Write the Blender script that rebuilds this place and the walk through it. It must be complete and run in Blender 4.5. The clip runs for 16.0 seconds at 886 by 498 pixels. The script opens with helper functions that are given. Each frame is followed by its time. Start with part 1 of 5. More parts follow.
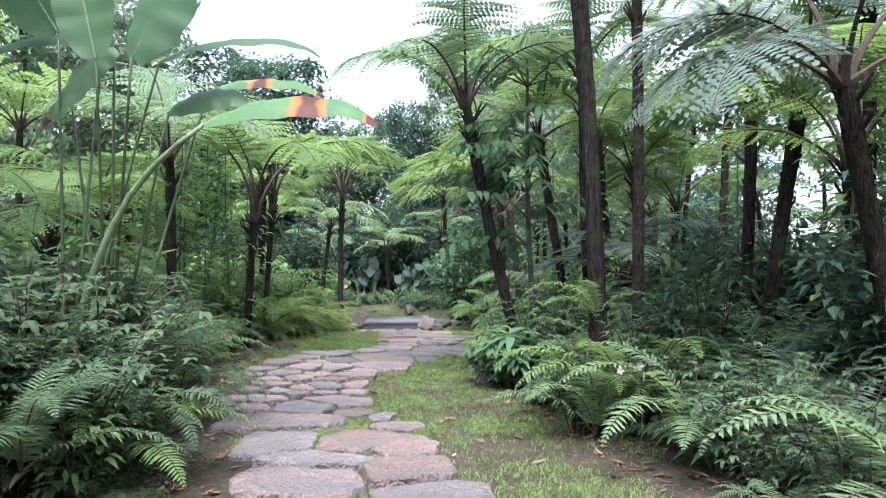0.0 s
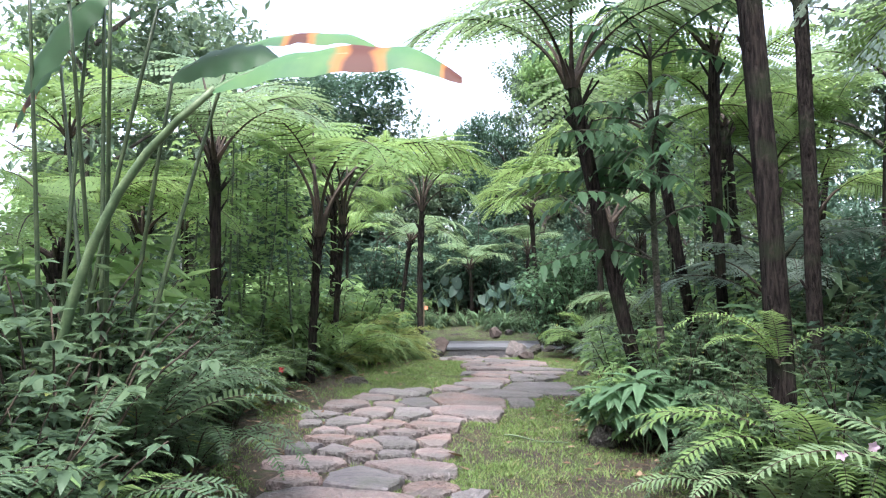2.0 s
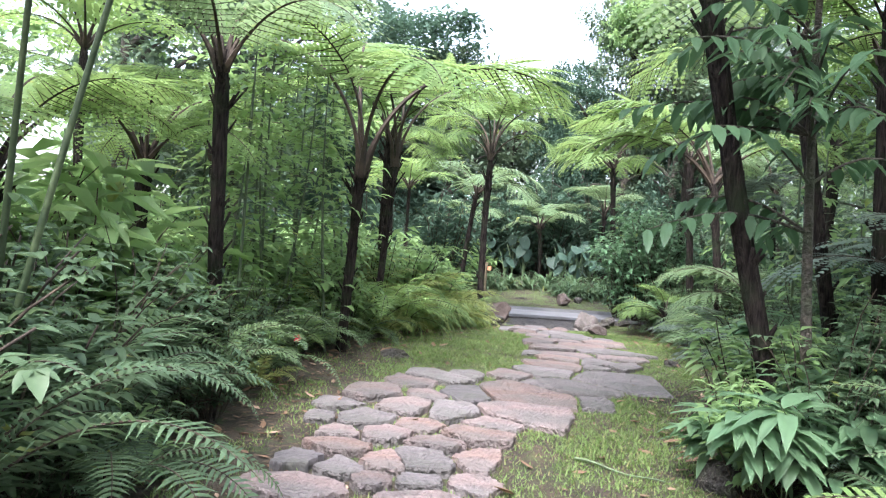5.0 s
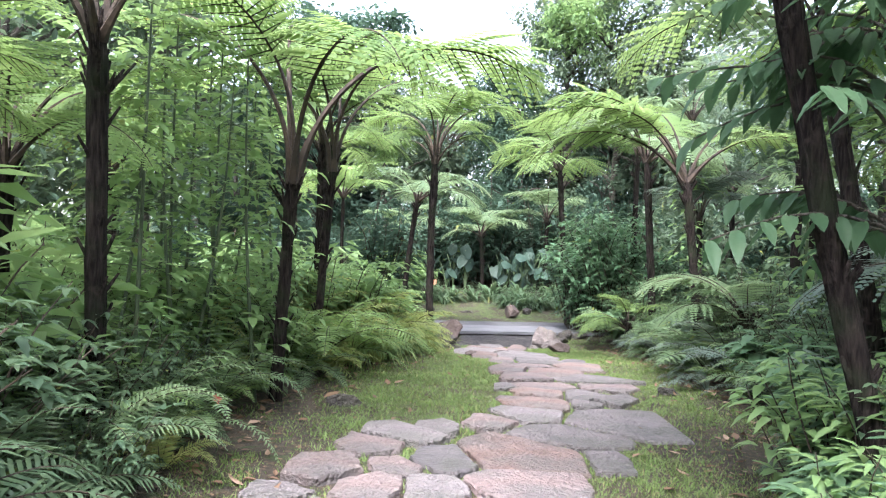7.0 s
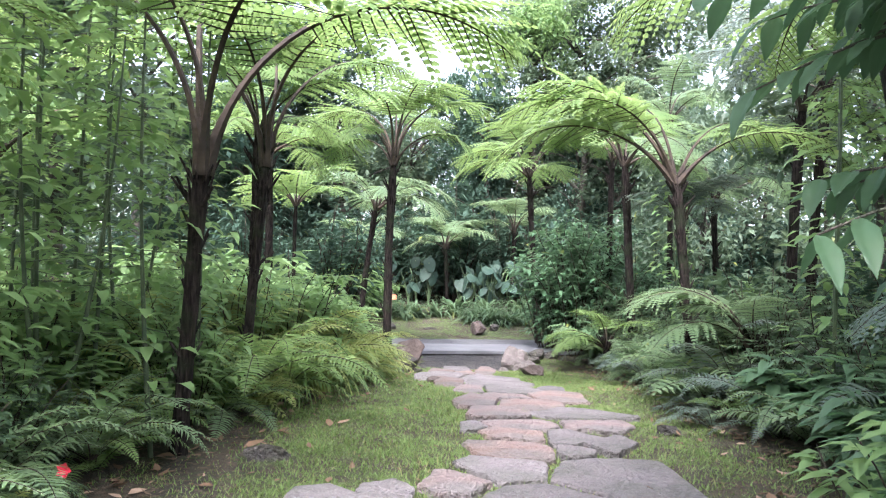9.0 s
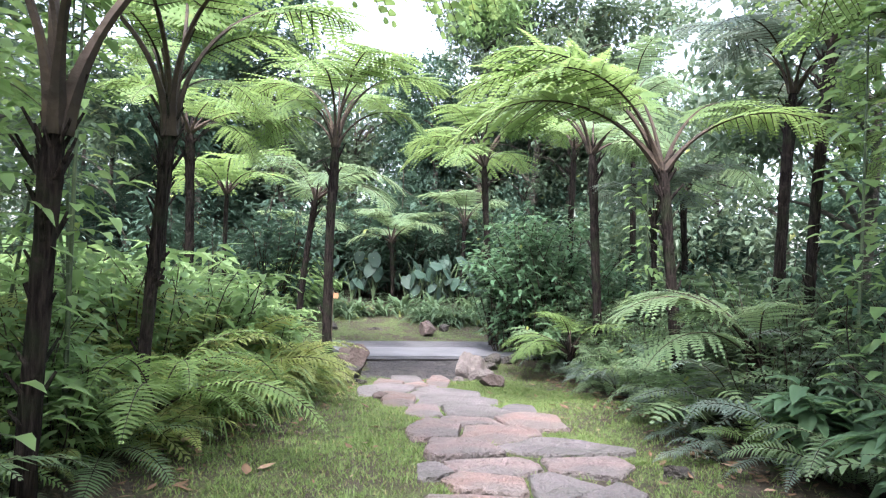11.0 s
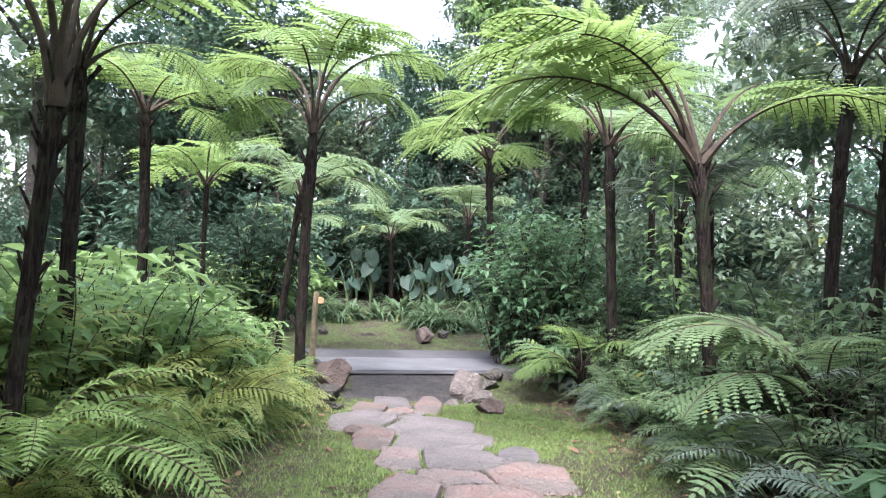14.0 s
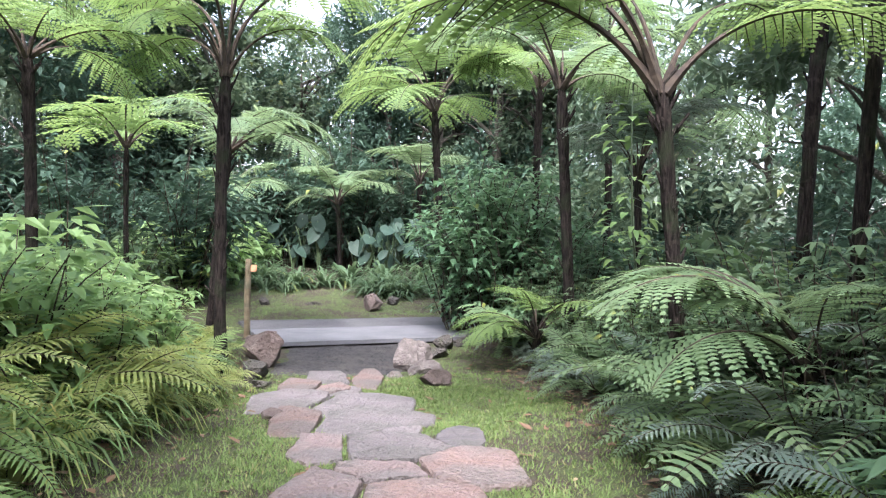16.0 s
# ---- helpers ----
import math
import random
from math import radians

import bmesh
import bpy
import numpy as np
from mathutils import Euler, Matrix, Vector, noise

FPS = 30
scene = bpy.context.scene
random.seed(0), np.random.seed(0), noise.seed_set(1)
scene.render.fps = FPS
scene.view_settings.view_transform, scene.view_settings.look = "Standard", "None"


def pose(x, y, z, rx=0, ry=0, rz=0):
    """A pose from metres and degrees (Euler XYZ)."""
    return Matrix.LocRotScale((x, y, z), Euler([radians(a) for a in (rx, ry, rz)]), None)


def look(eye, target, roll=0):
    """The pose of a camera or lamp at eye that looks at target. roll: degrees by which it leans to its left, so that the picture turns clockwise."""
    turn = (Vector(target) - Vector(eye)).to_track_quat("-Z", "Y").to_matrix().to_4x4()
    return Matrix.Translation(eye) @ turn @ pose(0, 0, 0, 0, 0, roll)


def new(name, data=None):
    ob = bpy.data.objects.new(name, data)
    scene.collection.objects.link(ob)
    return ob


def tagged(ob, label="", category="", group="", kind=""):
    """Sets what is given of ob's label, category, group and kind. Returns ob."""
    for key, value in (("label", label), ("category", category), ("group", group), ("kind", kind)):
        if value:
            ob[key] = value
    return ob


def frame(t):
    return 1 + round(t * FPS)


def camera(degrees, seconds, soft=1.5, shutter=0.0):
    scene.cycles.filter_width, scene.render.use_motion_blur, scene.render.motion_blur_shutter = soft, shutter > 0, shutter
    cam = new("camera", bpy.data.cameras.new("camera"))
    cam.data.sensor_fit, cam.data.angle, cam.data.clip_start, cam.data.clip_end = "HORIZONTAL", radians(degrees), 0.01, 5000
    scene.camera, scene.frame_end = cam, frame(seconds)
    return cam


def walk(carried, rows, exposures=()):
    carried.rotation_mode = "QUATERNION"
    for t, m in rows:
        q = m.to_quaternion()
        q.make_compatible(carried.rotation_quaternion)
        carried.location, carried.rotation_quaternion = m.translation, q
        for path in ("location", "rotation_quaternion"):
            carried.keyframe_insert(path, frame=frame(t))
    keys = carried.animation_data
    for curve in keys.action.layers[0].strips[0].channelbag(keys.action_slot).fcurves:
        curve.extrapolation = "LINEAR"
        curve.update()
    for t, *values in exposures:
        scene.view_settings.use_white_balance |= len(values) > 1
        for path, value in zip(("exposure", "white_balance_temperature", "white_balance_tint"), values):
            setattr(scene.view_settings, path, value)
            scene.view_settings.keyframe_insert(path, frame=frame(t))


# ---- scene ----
cam = camera(61.7, 16.0, soft=1.2)
PATH = [
    (0, (0.324, -2.019, 1.109), (0.281, -0.021, 1.189), 0.7),
    (0.5, (0.331, -1.599, 1.164), (0.237, 0.393, 1.309), 0.6),
    (1, (0.274, -1.184, 1.174), (0.105, 0.801, 1.351), 1.0),
    (1.5, (0.231, -0.721, 1.161), (0.003, 1.259, 1.324), 1.2),
    (2, (0.123, -0.308, 1.17), (-0.141, 1.671, 1.297), 0.7),
    (2.5, (0.061, 0.026, 1.211), (-0.22, 2.004, 1.299), -0.7),
    (3, (0.063, 0.327, 1.256), (-0.239, 2.303, 1.302), -1.1),
    (3.5, (0.011, 0.64, 1.228), (-0.357, 2.606, 1.222), 2.0),
    (3.7, (0.008, 0.759, 1.236), (-0.397, 2.717, 1.215), 3.3),
    (5.8, (-0.308, 1.967, 1.222), (-0.751, 3.917, 1.25), 4.7),
    (6, (-0.403, 2.137, 1.224), (-0.814, 4.094, 1.26), 4.3),
    (6.5, (-0.509, 2.486, 1.266), (-0.839, 4.459, 1.304), 3.1),
    (7, (-0.593, 2.774, 1.301), (-0.853, 4.757, 1.337), 2.4),
    (7.5, (-0.67, 3.075, 1.321), (-0.874, 5.064, 1.362), 2.0),
    (8, (-0.627, 3.425, 1.314), (-0.804, 5.416, 1.367), 2.1),
    (8.5, (-0.642, 3.733, 1.292), (-0.815, 5.724, 1.353), 2.1),
    (9, (-0.681, 4.118, 1.297), (-0.848, 6.109, 1.373), 2.2),
    (9.2, (-0.696, 4.279, 1.295), (-0.861, 6.27, 1.376), 2.2),
    (11.3, (-0.899, 5.643, 1.371), (-0.876, 7.642, 1.428), 2.1),
    (11.5, (-0.922, 5.751, 1.389), (-0.877, 7.75, 1.427), 1.8),
    (12, (-0.941, 5.991, 1.417), (-0.875, 7.99, 1.43), 2.0),
    (12.5, (-0.868, 6.207, 1.451), (-0.816, 8.206, 1.465), 2.6),
    (13, (-0.814, 6.399, 1.443), (-0.783, 8.398, 1.474), 3.1),
    (13.5, (-0.749, 6.64, 1.474), (-0.758, 8.64, 1.522), 3.3),
    (14, (-0.682, 6.847, 1.501), (-0.722, 8.846, 1.554), 3.4),
    (14.5, (-0.651, 7.065, 1.505), (-0.695, 9.064, 1.549), 3.1),
    (15, (-0.633, 7.284, 1.517), (-0.651, 9.284, 1.534), 2.6),
    (15.5, (-0.514, 7.549, 1.394), (-0.483, 9.549, 1.382), 1.9),
    (16, (-0.444, 7.769, 1.413), (-0.372, 9.768, 1.381), 1.7),
]
walk(cam, [(t, look(eye, target, roll)) for t, eye, target, roll in PATH], [(0, 2.35, 6000, 12.5), (2.5, 2.41, 6200, 13), (6, 2.74, 6200, 15.5), (9, 2.79, 6200, 18), (12, 2.71, 6250, 17.5), (16, 2.62, 6250, 18)])

# ---- daylight: a bright overcast sky ----
world = bpy.data.worlds.new("overcast")
scene.world = world
world.use_nodes = True
wn, wl = world.node_tree.nodes, world.node_tree.links
sky = wn.new("ShaderNodeTexSky")
sky.sky_type, sky.sun_disc = "NISHITA", False
sky.sun_elevation, sky.sun_rotation = radians(58), radians(188)
sky.air_density, sky.dust_density, sky.ozone_density = 1.0, 4.0, 1.0
cloud = wn.new("ShaderNodeHueSaturation")
cloud.inputs["Saturation"].default_value = 0.6
wl.new(sky.outputs[0], cloud.inputs["Color"])
wl.new(cloud.outputs[0], wn["Background"].inputs["Color"])
wn["Background"].inputs["Strength"].default_value = 0.15
sun = new("sun", bpy.data.lights.new("sun", "SUN"))
sun.data.energy, sun.data.angle, sun.data.color = 1.5, radians(30), (1.0, 0.97, 0.92)
sun.matrix_world = look((0, 0, 0), (math.sin(radians(188)) * -0.53, math.cos(radians(188)) * -0.53, -0.848))


# ---- materials ----
def material(name):
    m = bpy.data.materials.new(name)
    m.use_nodes = True
    return m, m.node_tree.nodes, m.node_tree.links, m.node_tree.nodes["Principled BSDF"]


def mix_rgb(n, l, fac, a, b):
    x = n.new("ShaderNodeMix")
    x.data_type = "RGBA"
    for sock, v in ((x.inputs[0], fac), (x.inputs[6], a), (x.inputs[7], b)):
        if isinstance(v, (int, float)):
            sock.default_value = v
        elif isinstance(v, tuple):
            sock.default_value = (*v, 1)
        else:
            l.new(v, sock)
    return x.outputs[2]


def noise_fac(n, l, scale, lo=0.35, hi=0.65, detail=6, space="Object"):
    tc = n.new("ShaderNodeTexCoord")
    t = n.new("ShaderNodeTexNoise")
    t.inputs["Scale"].default_value, t.inputs["Detail"].default_value = scale, detail
    if space == "World":
        geo = n.new("ShaderNodeNewGeometry")
        l.new(geo.outputs["Position"], t.inputs["Vector"])
    else:
        l.new(tc.outputs["Object"], t.inputs["Vector"])
    r = n.new("ShaderNodeMapRange")
    r.inputs[1].default_value, r.inputs[2].default_value = lo, hi
    l.new(t.outputs["Fac"], r.inputs[0])
    return r.outputs[0]


def bump(n, l, height, bsdf, strength=0.4, distance=0.02):
    b = n.new("ShaderNodeBump")
    b.inputs["Strength"].default_value, b.inputs["Distance"].default_value = strength, distance
    l.new(height, b.inputs["Height"])
    l.new(b.outputs[0], bsdf.inputs["Normal"])


def leaf_material(name, dark, light, yellow=(0.24, 0.26, 0.06), glow=0.4, rough=0.42, aged=0.012):
    """Foliage: colour that varies from plant to plant, leaf to leaf and along a blade, with light that comes through."""
    m, n, l, p = material(name)
    info, geo = n.new("ShaderNodeObjectInfo"), n.new("ShaderNodeNewGeometry")
    a = mix_rgb(n, l, geo.outputs["Random Per Island"], dark, light)
    b = mix_rgb(n, l, info.outputs["Random"], dark, light)
    c = mix_rgb(n, l, 0.45, a, b)
    old = n.new("ShaderNodeMath")
    old.operation, old.inputs[1].default_value = "LESS_THAN", aged
    l.new(geo.outputs["Random Per Island"], old.inputs[0])
    c = mix_rgb(n, l, old.outputs[0], c, yellow)
    blotch = noise_fac(n, l, 9.0, 0.4, 0.75)
    half = tuple(0.72 * v for v in light)
    c = mix_rgb(n, l, blotch, c, half)
    l.new(c, p.inputs["Base Color"])
    p.inputs["Roughness"].default_value = rough
    p.inputs["Specular IOR Level"].default_value = 0.33
    tr = n.new("ShaderNodeBsdfTranslucent")
    warm = mix_rgb(n, l, 0.55, c, tuple(min(1, v * k) for v, k in zip(light, (1.5, 1.38, 1.2))))
    l.new(warm, tr.inputs["Color"])
    mx = n.new("ShaderNodeMixShader")
    mx.inputs[0].default_value = glow
    l.new(p.outputs[0], mx.inputs[1])
    l.new(tr.outputs[0], mx.inputs[2])
    l.new(mx.outputs[0], n["Material Output"].inputs["Surface"])
    return m


def rough_material(name, a, b, c=None, scale=6.0, fine=60.0, rough=0.85, relief=0.5, depth=0.02, space="Object", patch=(0.5, 0.68)):
    """Stone, bark, earth: two colours mixed by broad patches, a third in stains, fine grain in colour and relief."""
    m, n, l, p = material(name)
    info = n.new("ShaderNodeObjectInfo")
    base = mix_rgb(n, l, noise_fac(n, l, scale, space=space), a, b)
    if c:
        base = mix_rgb(n, l, noise_fac(n, l, scale * 0.45, *patch, space=space), base, c)
    grain = noise_fac(n, l, fine, 0.3, 0.7, 8, space=space)
    base = mix_rgb(n, l, grain, base, mix_rgb(n, l, 0.35, base, tuple(v * 0.35 for v in a)))
    hsv = n.new("ShaderNodeHueSaturation")
    rng = n.new("ShaderNodeMapRange")
    rng.inputs[3].default_value, rng.inputs[4].default_value = 0.82, 1.18
    l.new(info.outputs["Random"], rng.inputs[0])
    l.new(rng.outputs[0], hsv.inputs["Value"])
    l.new(base, hsv.inputs["Color"])
    l.new(hsv.outputs[0], p.inputs["Base Color"])
    p.inputs["Roughness"].default_value = rough
    both = n.new("ShaderNodeMath")
    both.operation, both.inputs[1].default_value = "MULTIPLY_ADD", 2.2
    l.new(noise_fac(n, l, scale * 2.3, 0.2, 0.8, 3, space=space), both.inputs[0])
    l.new(grain, both.inputs[2])
    bump(n, l, both.outputs[0], p, relief, depth)
    return m


def bark_material(name, dark, light, moss):
    """Fibrous trunk: colour and relief drawn out along the trunk, moss in patches."""
    m, n, l, p = material(name)
    tc, mp, t = n.new("ShaderNodeTexCoord"), n.new("ShaderNodeMapping"), n.new("ShaderNodeTexNoise")
    mp.inputs["Scale"].default_value = (1, 1, 0.13)
    t.inputs["Scale"].default_value, t.inputs["Detail"].default_value = 55, 8
    l.new(tc.outputs["Object"], mp.inputs["Vector"])
    l.new(mp.outputs[0], t.inputs["Vector"])
    r = n.new("ShaderNodeMapRange")
    r.inputs[1].default_value, r.inputs[2].default_value = 0.38, 0.66
    l.new(t.outputs["Fac"], r.inputs[0])
    c = mix_rgb(n, l, r.outputs[0], dark, light)
    c = mix_rgb(n, l, noise_fac(n, l, 3.5, 0.52, 0.66), c, moss)
    c = mix_rgb(n, l, noise_fac(n, l, 14.0, 0.58, 0.7), c, tuple(v * 1.1 for v in light))
    l.new(c, p.inputs["Base Color"])
    p.inputs["Roughness"].default_value = 0.95
    p.inputs["Specular IOR Level"].default_value = 0.12
    bump(n, l, t.outputs["Fac"], p, 1.0, 0.05)
    return m


LEAF_FERN = leaf_material("fern_green", (0.094, 0.164, 0.095), (0.206, 0.305, 0.163), glow=0.48)
LEAF_BRIGHT = leaf_material("fern_bright", (0.107, 0.2, 0.068), (0.196, 0.298, 0.112), glow=0.5, rough=0.62)
LEAF_YELLOW = leaf_material("fern_yellow_green", (0.165, 0.245, 0.085), (0.335, 0.39, 0.14), yellow=(0.34, 0.25, 0.11), glow=0.48, aged=0.05)
LEAF_COOL = leaf_material("fern_cool", (0.075, 0.133, 0.111), (0.183, 0.238, 0.204), glow=0.45)
LEAF_SHRUB = leaf_material("shrub_leaf", (0.042, 0.088, 0.054), (0.107, 0.169, 0.091), glow=0.4, rough=0.5)
LEAF_FRESH = leaf_material("fresh_leaf", (0.11, 0.215, 0.09), (0.235, 0.36, 0.16), glow=0.5, rough=0.45)
LEAF_CANE = leaf_material("cane_leaf", (0.11, 0.215, 0.09), (0.235, 0.36, 0.155), glow=0.52, rough=0.45, aged=0.02)
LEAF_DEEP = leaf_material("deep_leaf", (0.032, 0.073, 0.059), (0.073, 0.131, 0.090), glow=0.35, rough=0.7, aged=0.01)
LEAF_BUSH = leaf_material("bush_leaf", (0.054, 0.129, 0.075), (0.117, 0.214, 0.118), glow=0.38, rough=0.33, aged=0.01)
LEAF_TREE = leaf_material("tree_leaf", (0.058, 0.105, 0.078), (0.138, 0.198, 0.126), glow=0.42, aged=0.02)
LEAF_BIG = leaf_material("broad_leaf", (0.081, 0.166, 0.101), (0.157, 0.268, 0.154), glow=0.5, rough=0.45, aged=0.0)
LEAF_LARGE = leaf_material("large_drooping_leaf", (0.034, 0.083, 0.047), (0.081, 0.157, 0.081), glow=0.42, rough=0.5, aged=0.0)
# elephant ears: shade of the surrounding trees is put into this near-black green
LEAF_EAR_SHADED = leaf_material("elephant_ear_leaf_shaded", (0.014, 0.034, 0.026), (0.034, 0.068, 0.05), glow=0.12, rough=0.6, aged=0.0)
LEAF_DRY = leaf_material("dry_leaf", (0.075, 0.045, 0.03), (0.22, 0.14, 0.09), yellow=(0.34, 0.24, 0.18), glow=0.12, rough=0.7, aged=0.15)
GRASS = leaf_material("lawn_grass", (0.085, 0.155, 0.045), (0.165, 0.25, 0.08), yellow=(0.25, 0.22, 0.11), glow=0.35, rough=0.5, aged=0.16)
STALK = rough_material("stalk_brown", (0.022, 0.015, 0.011), (0.055, 0.038, 0.024), scale=20, relief=0.2)
STALK_GREEN = rough_material("stalk_green", (0.08, 0.13, 0.065), (0.14, 0.195, 0.1), scale=10, rough=0.5, relief=0.1)
STALK_OLIVE = rough_material("stalk_olive", (0.035, 0.06, 0.03), (0.075, 0.105, 0.05), scale=10, rough=0.5, relief=0.1)
BARK_FERN = bark_material("tree_fern_bark", (0.007, 0.0055, 0.0055), (0.033, 0.0265, 0.024), (0.02, 0.025, 0.015))
BARK_GREY = rough_material("grey_bark", (0.035, 0.03, 0.025), (0.09, 0.077, 0.062), (0.05, 0.065, 0.036), scale=7, fine=50, relief=0.8, depth=0.02)
STONE_PINK = rough_material("flagstone_pink", (0.188, 0.142, 0.141), (0.251, 0.200, 0.197), (0.149, 0.134, 0.137), scale=5, fine=38, rough=0.7, relief=0.9, depth=0.026, patch=(0.42, 0.6))
STONE_RED = rough_material("flagstone_red", (0.197, 0.134, 0.123), (0.255, 0.188, 0.176), (0.164, 0.140, 0.138), scale=5, fine=38, rough=0.72, relief=0.9, depth=0.026, patch=(0.42, 0.6))
STONE_GREY = rough_material("flagstone_grey", (0.164, 0.147, 0.157), (0.221, 0.199, 0.207), (0.136, 0.128, 0.128), scale=5, fine=38, rough=0.68, relief=0.9, depth=0.026, patch=(0.42, 0.6))
STONE_DARK = rough_material("flagstone_dark", (0.083, 0.077, 0.086), (0.127, 0.114, 0.121), (0.07, 0.073, 0.064), scale=7, fine=45, rough=0.7, relief=0.5, depth=0.012)
ROCK = rough_material("boulder_stone", (0.11, 0.094, 0.092), (0.185, 0.162, 0.158), (0.085, 0.074, 0.072), scale=6, fine=34, relief=0.6, depth=0.018)
ROCK_RUST = rough_material("rust_stone", (0.085, 0.062, 0.058), (0.15, 0.118, 0.11), (0.06, 0.05, 0.046), scale=6, fine=34, relief=0.6, depth=0.018)
ROCK_DARK = rough_material("dark_rock", (0.05, 0.045, 0.045), (0.10, 0.09, 0.08), (0.06, 0.08, 0.035), scale=9, fine=40, relief=0.9, depth=0.03)
CONCRETE = rough_material("concrete", (0.11, 0.114, 0.13), (0.155, 0.16, 0.18), (0.085, 0.088, 0.1), scale=2.0, fine=60, relief=0.25, depth=0.006)
ASPHALT = rough_material("asphalt", (0.06, 0.06, 0.072), (0.09, 0.09, 0.102), (0.115, 0.115, 0.125), scale=2.0, fine=90, relief=0.5, depth=0.008)
GRAVEL = rough_material("dark_gravel", (0.038, 0.036, 0.041), (0.07, 0.066, 0.071), (0.095, 0.088, 0.085), scale=5.0, fine=120, relief=1.0, depth=0.02)
TIMBER = rough_material("weathered_timber", (0.10, 0.075, 0.045), (0.17, 0.14, 0.09), (0.06, 0.065, 0.04), scale=9, fine=70, relief=0.5)
TAG = rough_material("orange_tag", (0.55, 0.22, 0.12), (0.62, 0.3, 0.18), scale=15, rough=0.6, relief=0.1)
FLOWER = leaf_material("pale_pink_petal", (0.6, 0.42, 0.6), (0.75, 0.55, 0.72), yellow=(0.7, 0.5, 0.7), glow=0.3, aged=0.0)
FLOWER_RED = leaf_material("red_petal", (0.5, 0.02, 0.05), (0.6, 0.04, 0.08), yellow=(0.55, 0.03, 0.06), glow=0.25, aged=0.0)


def ground_material():
    """Earth with litter under the plants, mossy turf where the lawn attribute says so."""
    m, n, l, p = material("garden_ground")
    at = n.new("ShaderNodeAttribute")
    at.attribute_name = "lawn"
    earth = mix_rgb(n, l, noise_fac(n, l, 3.0, space="World"), (0.032, 0.025, 0.019), (0.072, 0.054, 0.038))
    earth = mix_rgb(n, l, noise_fac(n, l, 22.0, 0.52, 0.62, space="World"), earth, (0.11, 0.078, 0.054))
    turf = mix_rgb(n, l, noise_fac(n, l, 4.0, space="World"), (0.062, 0.1, 0.026), (0.10, 0.145, 0.04))
    turf = mix_rgb(n, l, noise_fac(n, l, 1.7, 0.44, 0.58, space="World"), turf, (0.062, 0.047, 0.034))
    turf = mix_rgb(n, l, noise_fac(n, l, 13.0, 0.5, 0.62, space="World"), turf, (0.05, 0.042, 0.026))
    earth = mix_rgb(n, l, noise_fac(n, l, 9.0, 0.55, 0.66, space="World"), earth, (0.05, 0.07, 0.024))
    wob = n.new("ShaderNodeMath")
    wob.operation = "MULTIPLY_ADD"
    l.new(noise_fac(n, l, 5.0, 0.2, 0.8, space="World"), wob.inputs[0])
    wob.inputs[1].default_value = 0.8
    l.new(at.outputs["Fac"], wob.inputs[2])
    edge = n.new("ShaderNodeMapRange")
    edge.inputs[1].default_value, edge.inputs[2].default_value = 0.65, 1.05
    l.new(wob.outputs[0], edge.inputs[0])
    c = mix_rgb(n, l, edge.outputs[0], earth, turf)
    grain = noise_fac(n, l, 90.0, 0.3, 0.7, 8, space="World")
    c = mix_rgb(n, l, grain, c, mix_rgb(n, l, 0.4, c, (0.02, 0.018, 0.01)))
    l.new(c, p.inputs["Base Color"])
    p.inputs["Roughness"].default_value = 0.95
    bump(n, l, grain, p, 0.8, 0.03)
    return m


GROUND = ground_material()


def burnt_leaf_material():
    """A large banana-like leaf with a burnt band across it."""
    m, n, l, p = material("burnt_broad_leaf")
    at = n.new("ShaderNodeAttribute")
    at.attribute_name = "burn"
    green = mix_rgb(n, l, noise_fac(n, l, 4.0), (0.05, 0.125, 0.06), (0.08, 0.165, 0.065))
    wob = n.new("ShaderNodeMath")
    wob.operation = "MULTIPLY_ADD"
    l.new(noise_fac(n, l, 7.0, 0.2, 0.8), wob.inputs[0])
    wob.inputs[1].default_value = 0.22
    l.new(at.outputs["Fac"], wob.inputs[2])
    ramp = n.new("ShaderNodeValToRGB")
    e = ramp.color_ramp.elements
    e[0].position, e[0].color = 0.2, (0, 0, 0, 1)
    e[1].position, e[1].color = 0.42, (1, 1, 1, 1)
    l.new(wob.outputs[0], ramp.inputs[0])
    ramp2 = n.new("ShaderNodeValToRGB")
    e = ramp2.color_ramp.elements
    e[0].position, e[0].color = 0.5, (0, 0, 0, 1)
    e[1].position, e[1].color = 0.72, (1, 1, 1, 1)
    l.new(wob.outputs[0], ramp2.inputs[0])
    c = mix_rgb(n, l, ramp.outputs[0], green, (0.3, 0.12, 0.035))
    c = mix_rgb(n, l, ramp2.outputs[0], c, (0.07, 0.022, 0.016))
    l.new(c, p.inputs["Base Color"])
    p.inputs["Roughness"].default_value = 0.6
    p.inputs["Specular IOR Level"].default_value = 0.3
    tr = n.new("ShaderNodeBsdfTranslucent")
    l.new(c, tr.inputs["Color"])
    mx = n.new("ShaderNodeMixShader")
    mx.inputs[0].default_value = 0.25
    l.new(p.outputs[0], mx.inputs[1])
    l.new(tr.outputs[0], mx.inputs[2])
    l.new(mx.outputs[0], n["Material Output"].inputs["Surface"])
    return m


LEAF_BURNT = burnt_leaf_material()


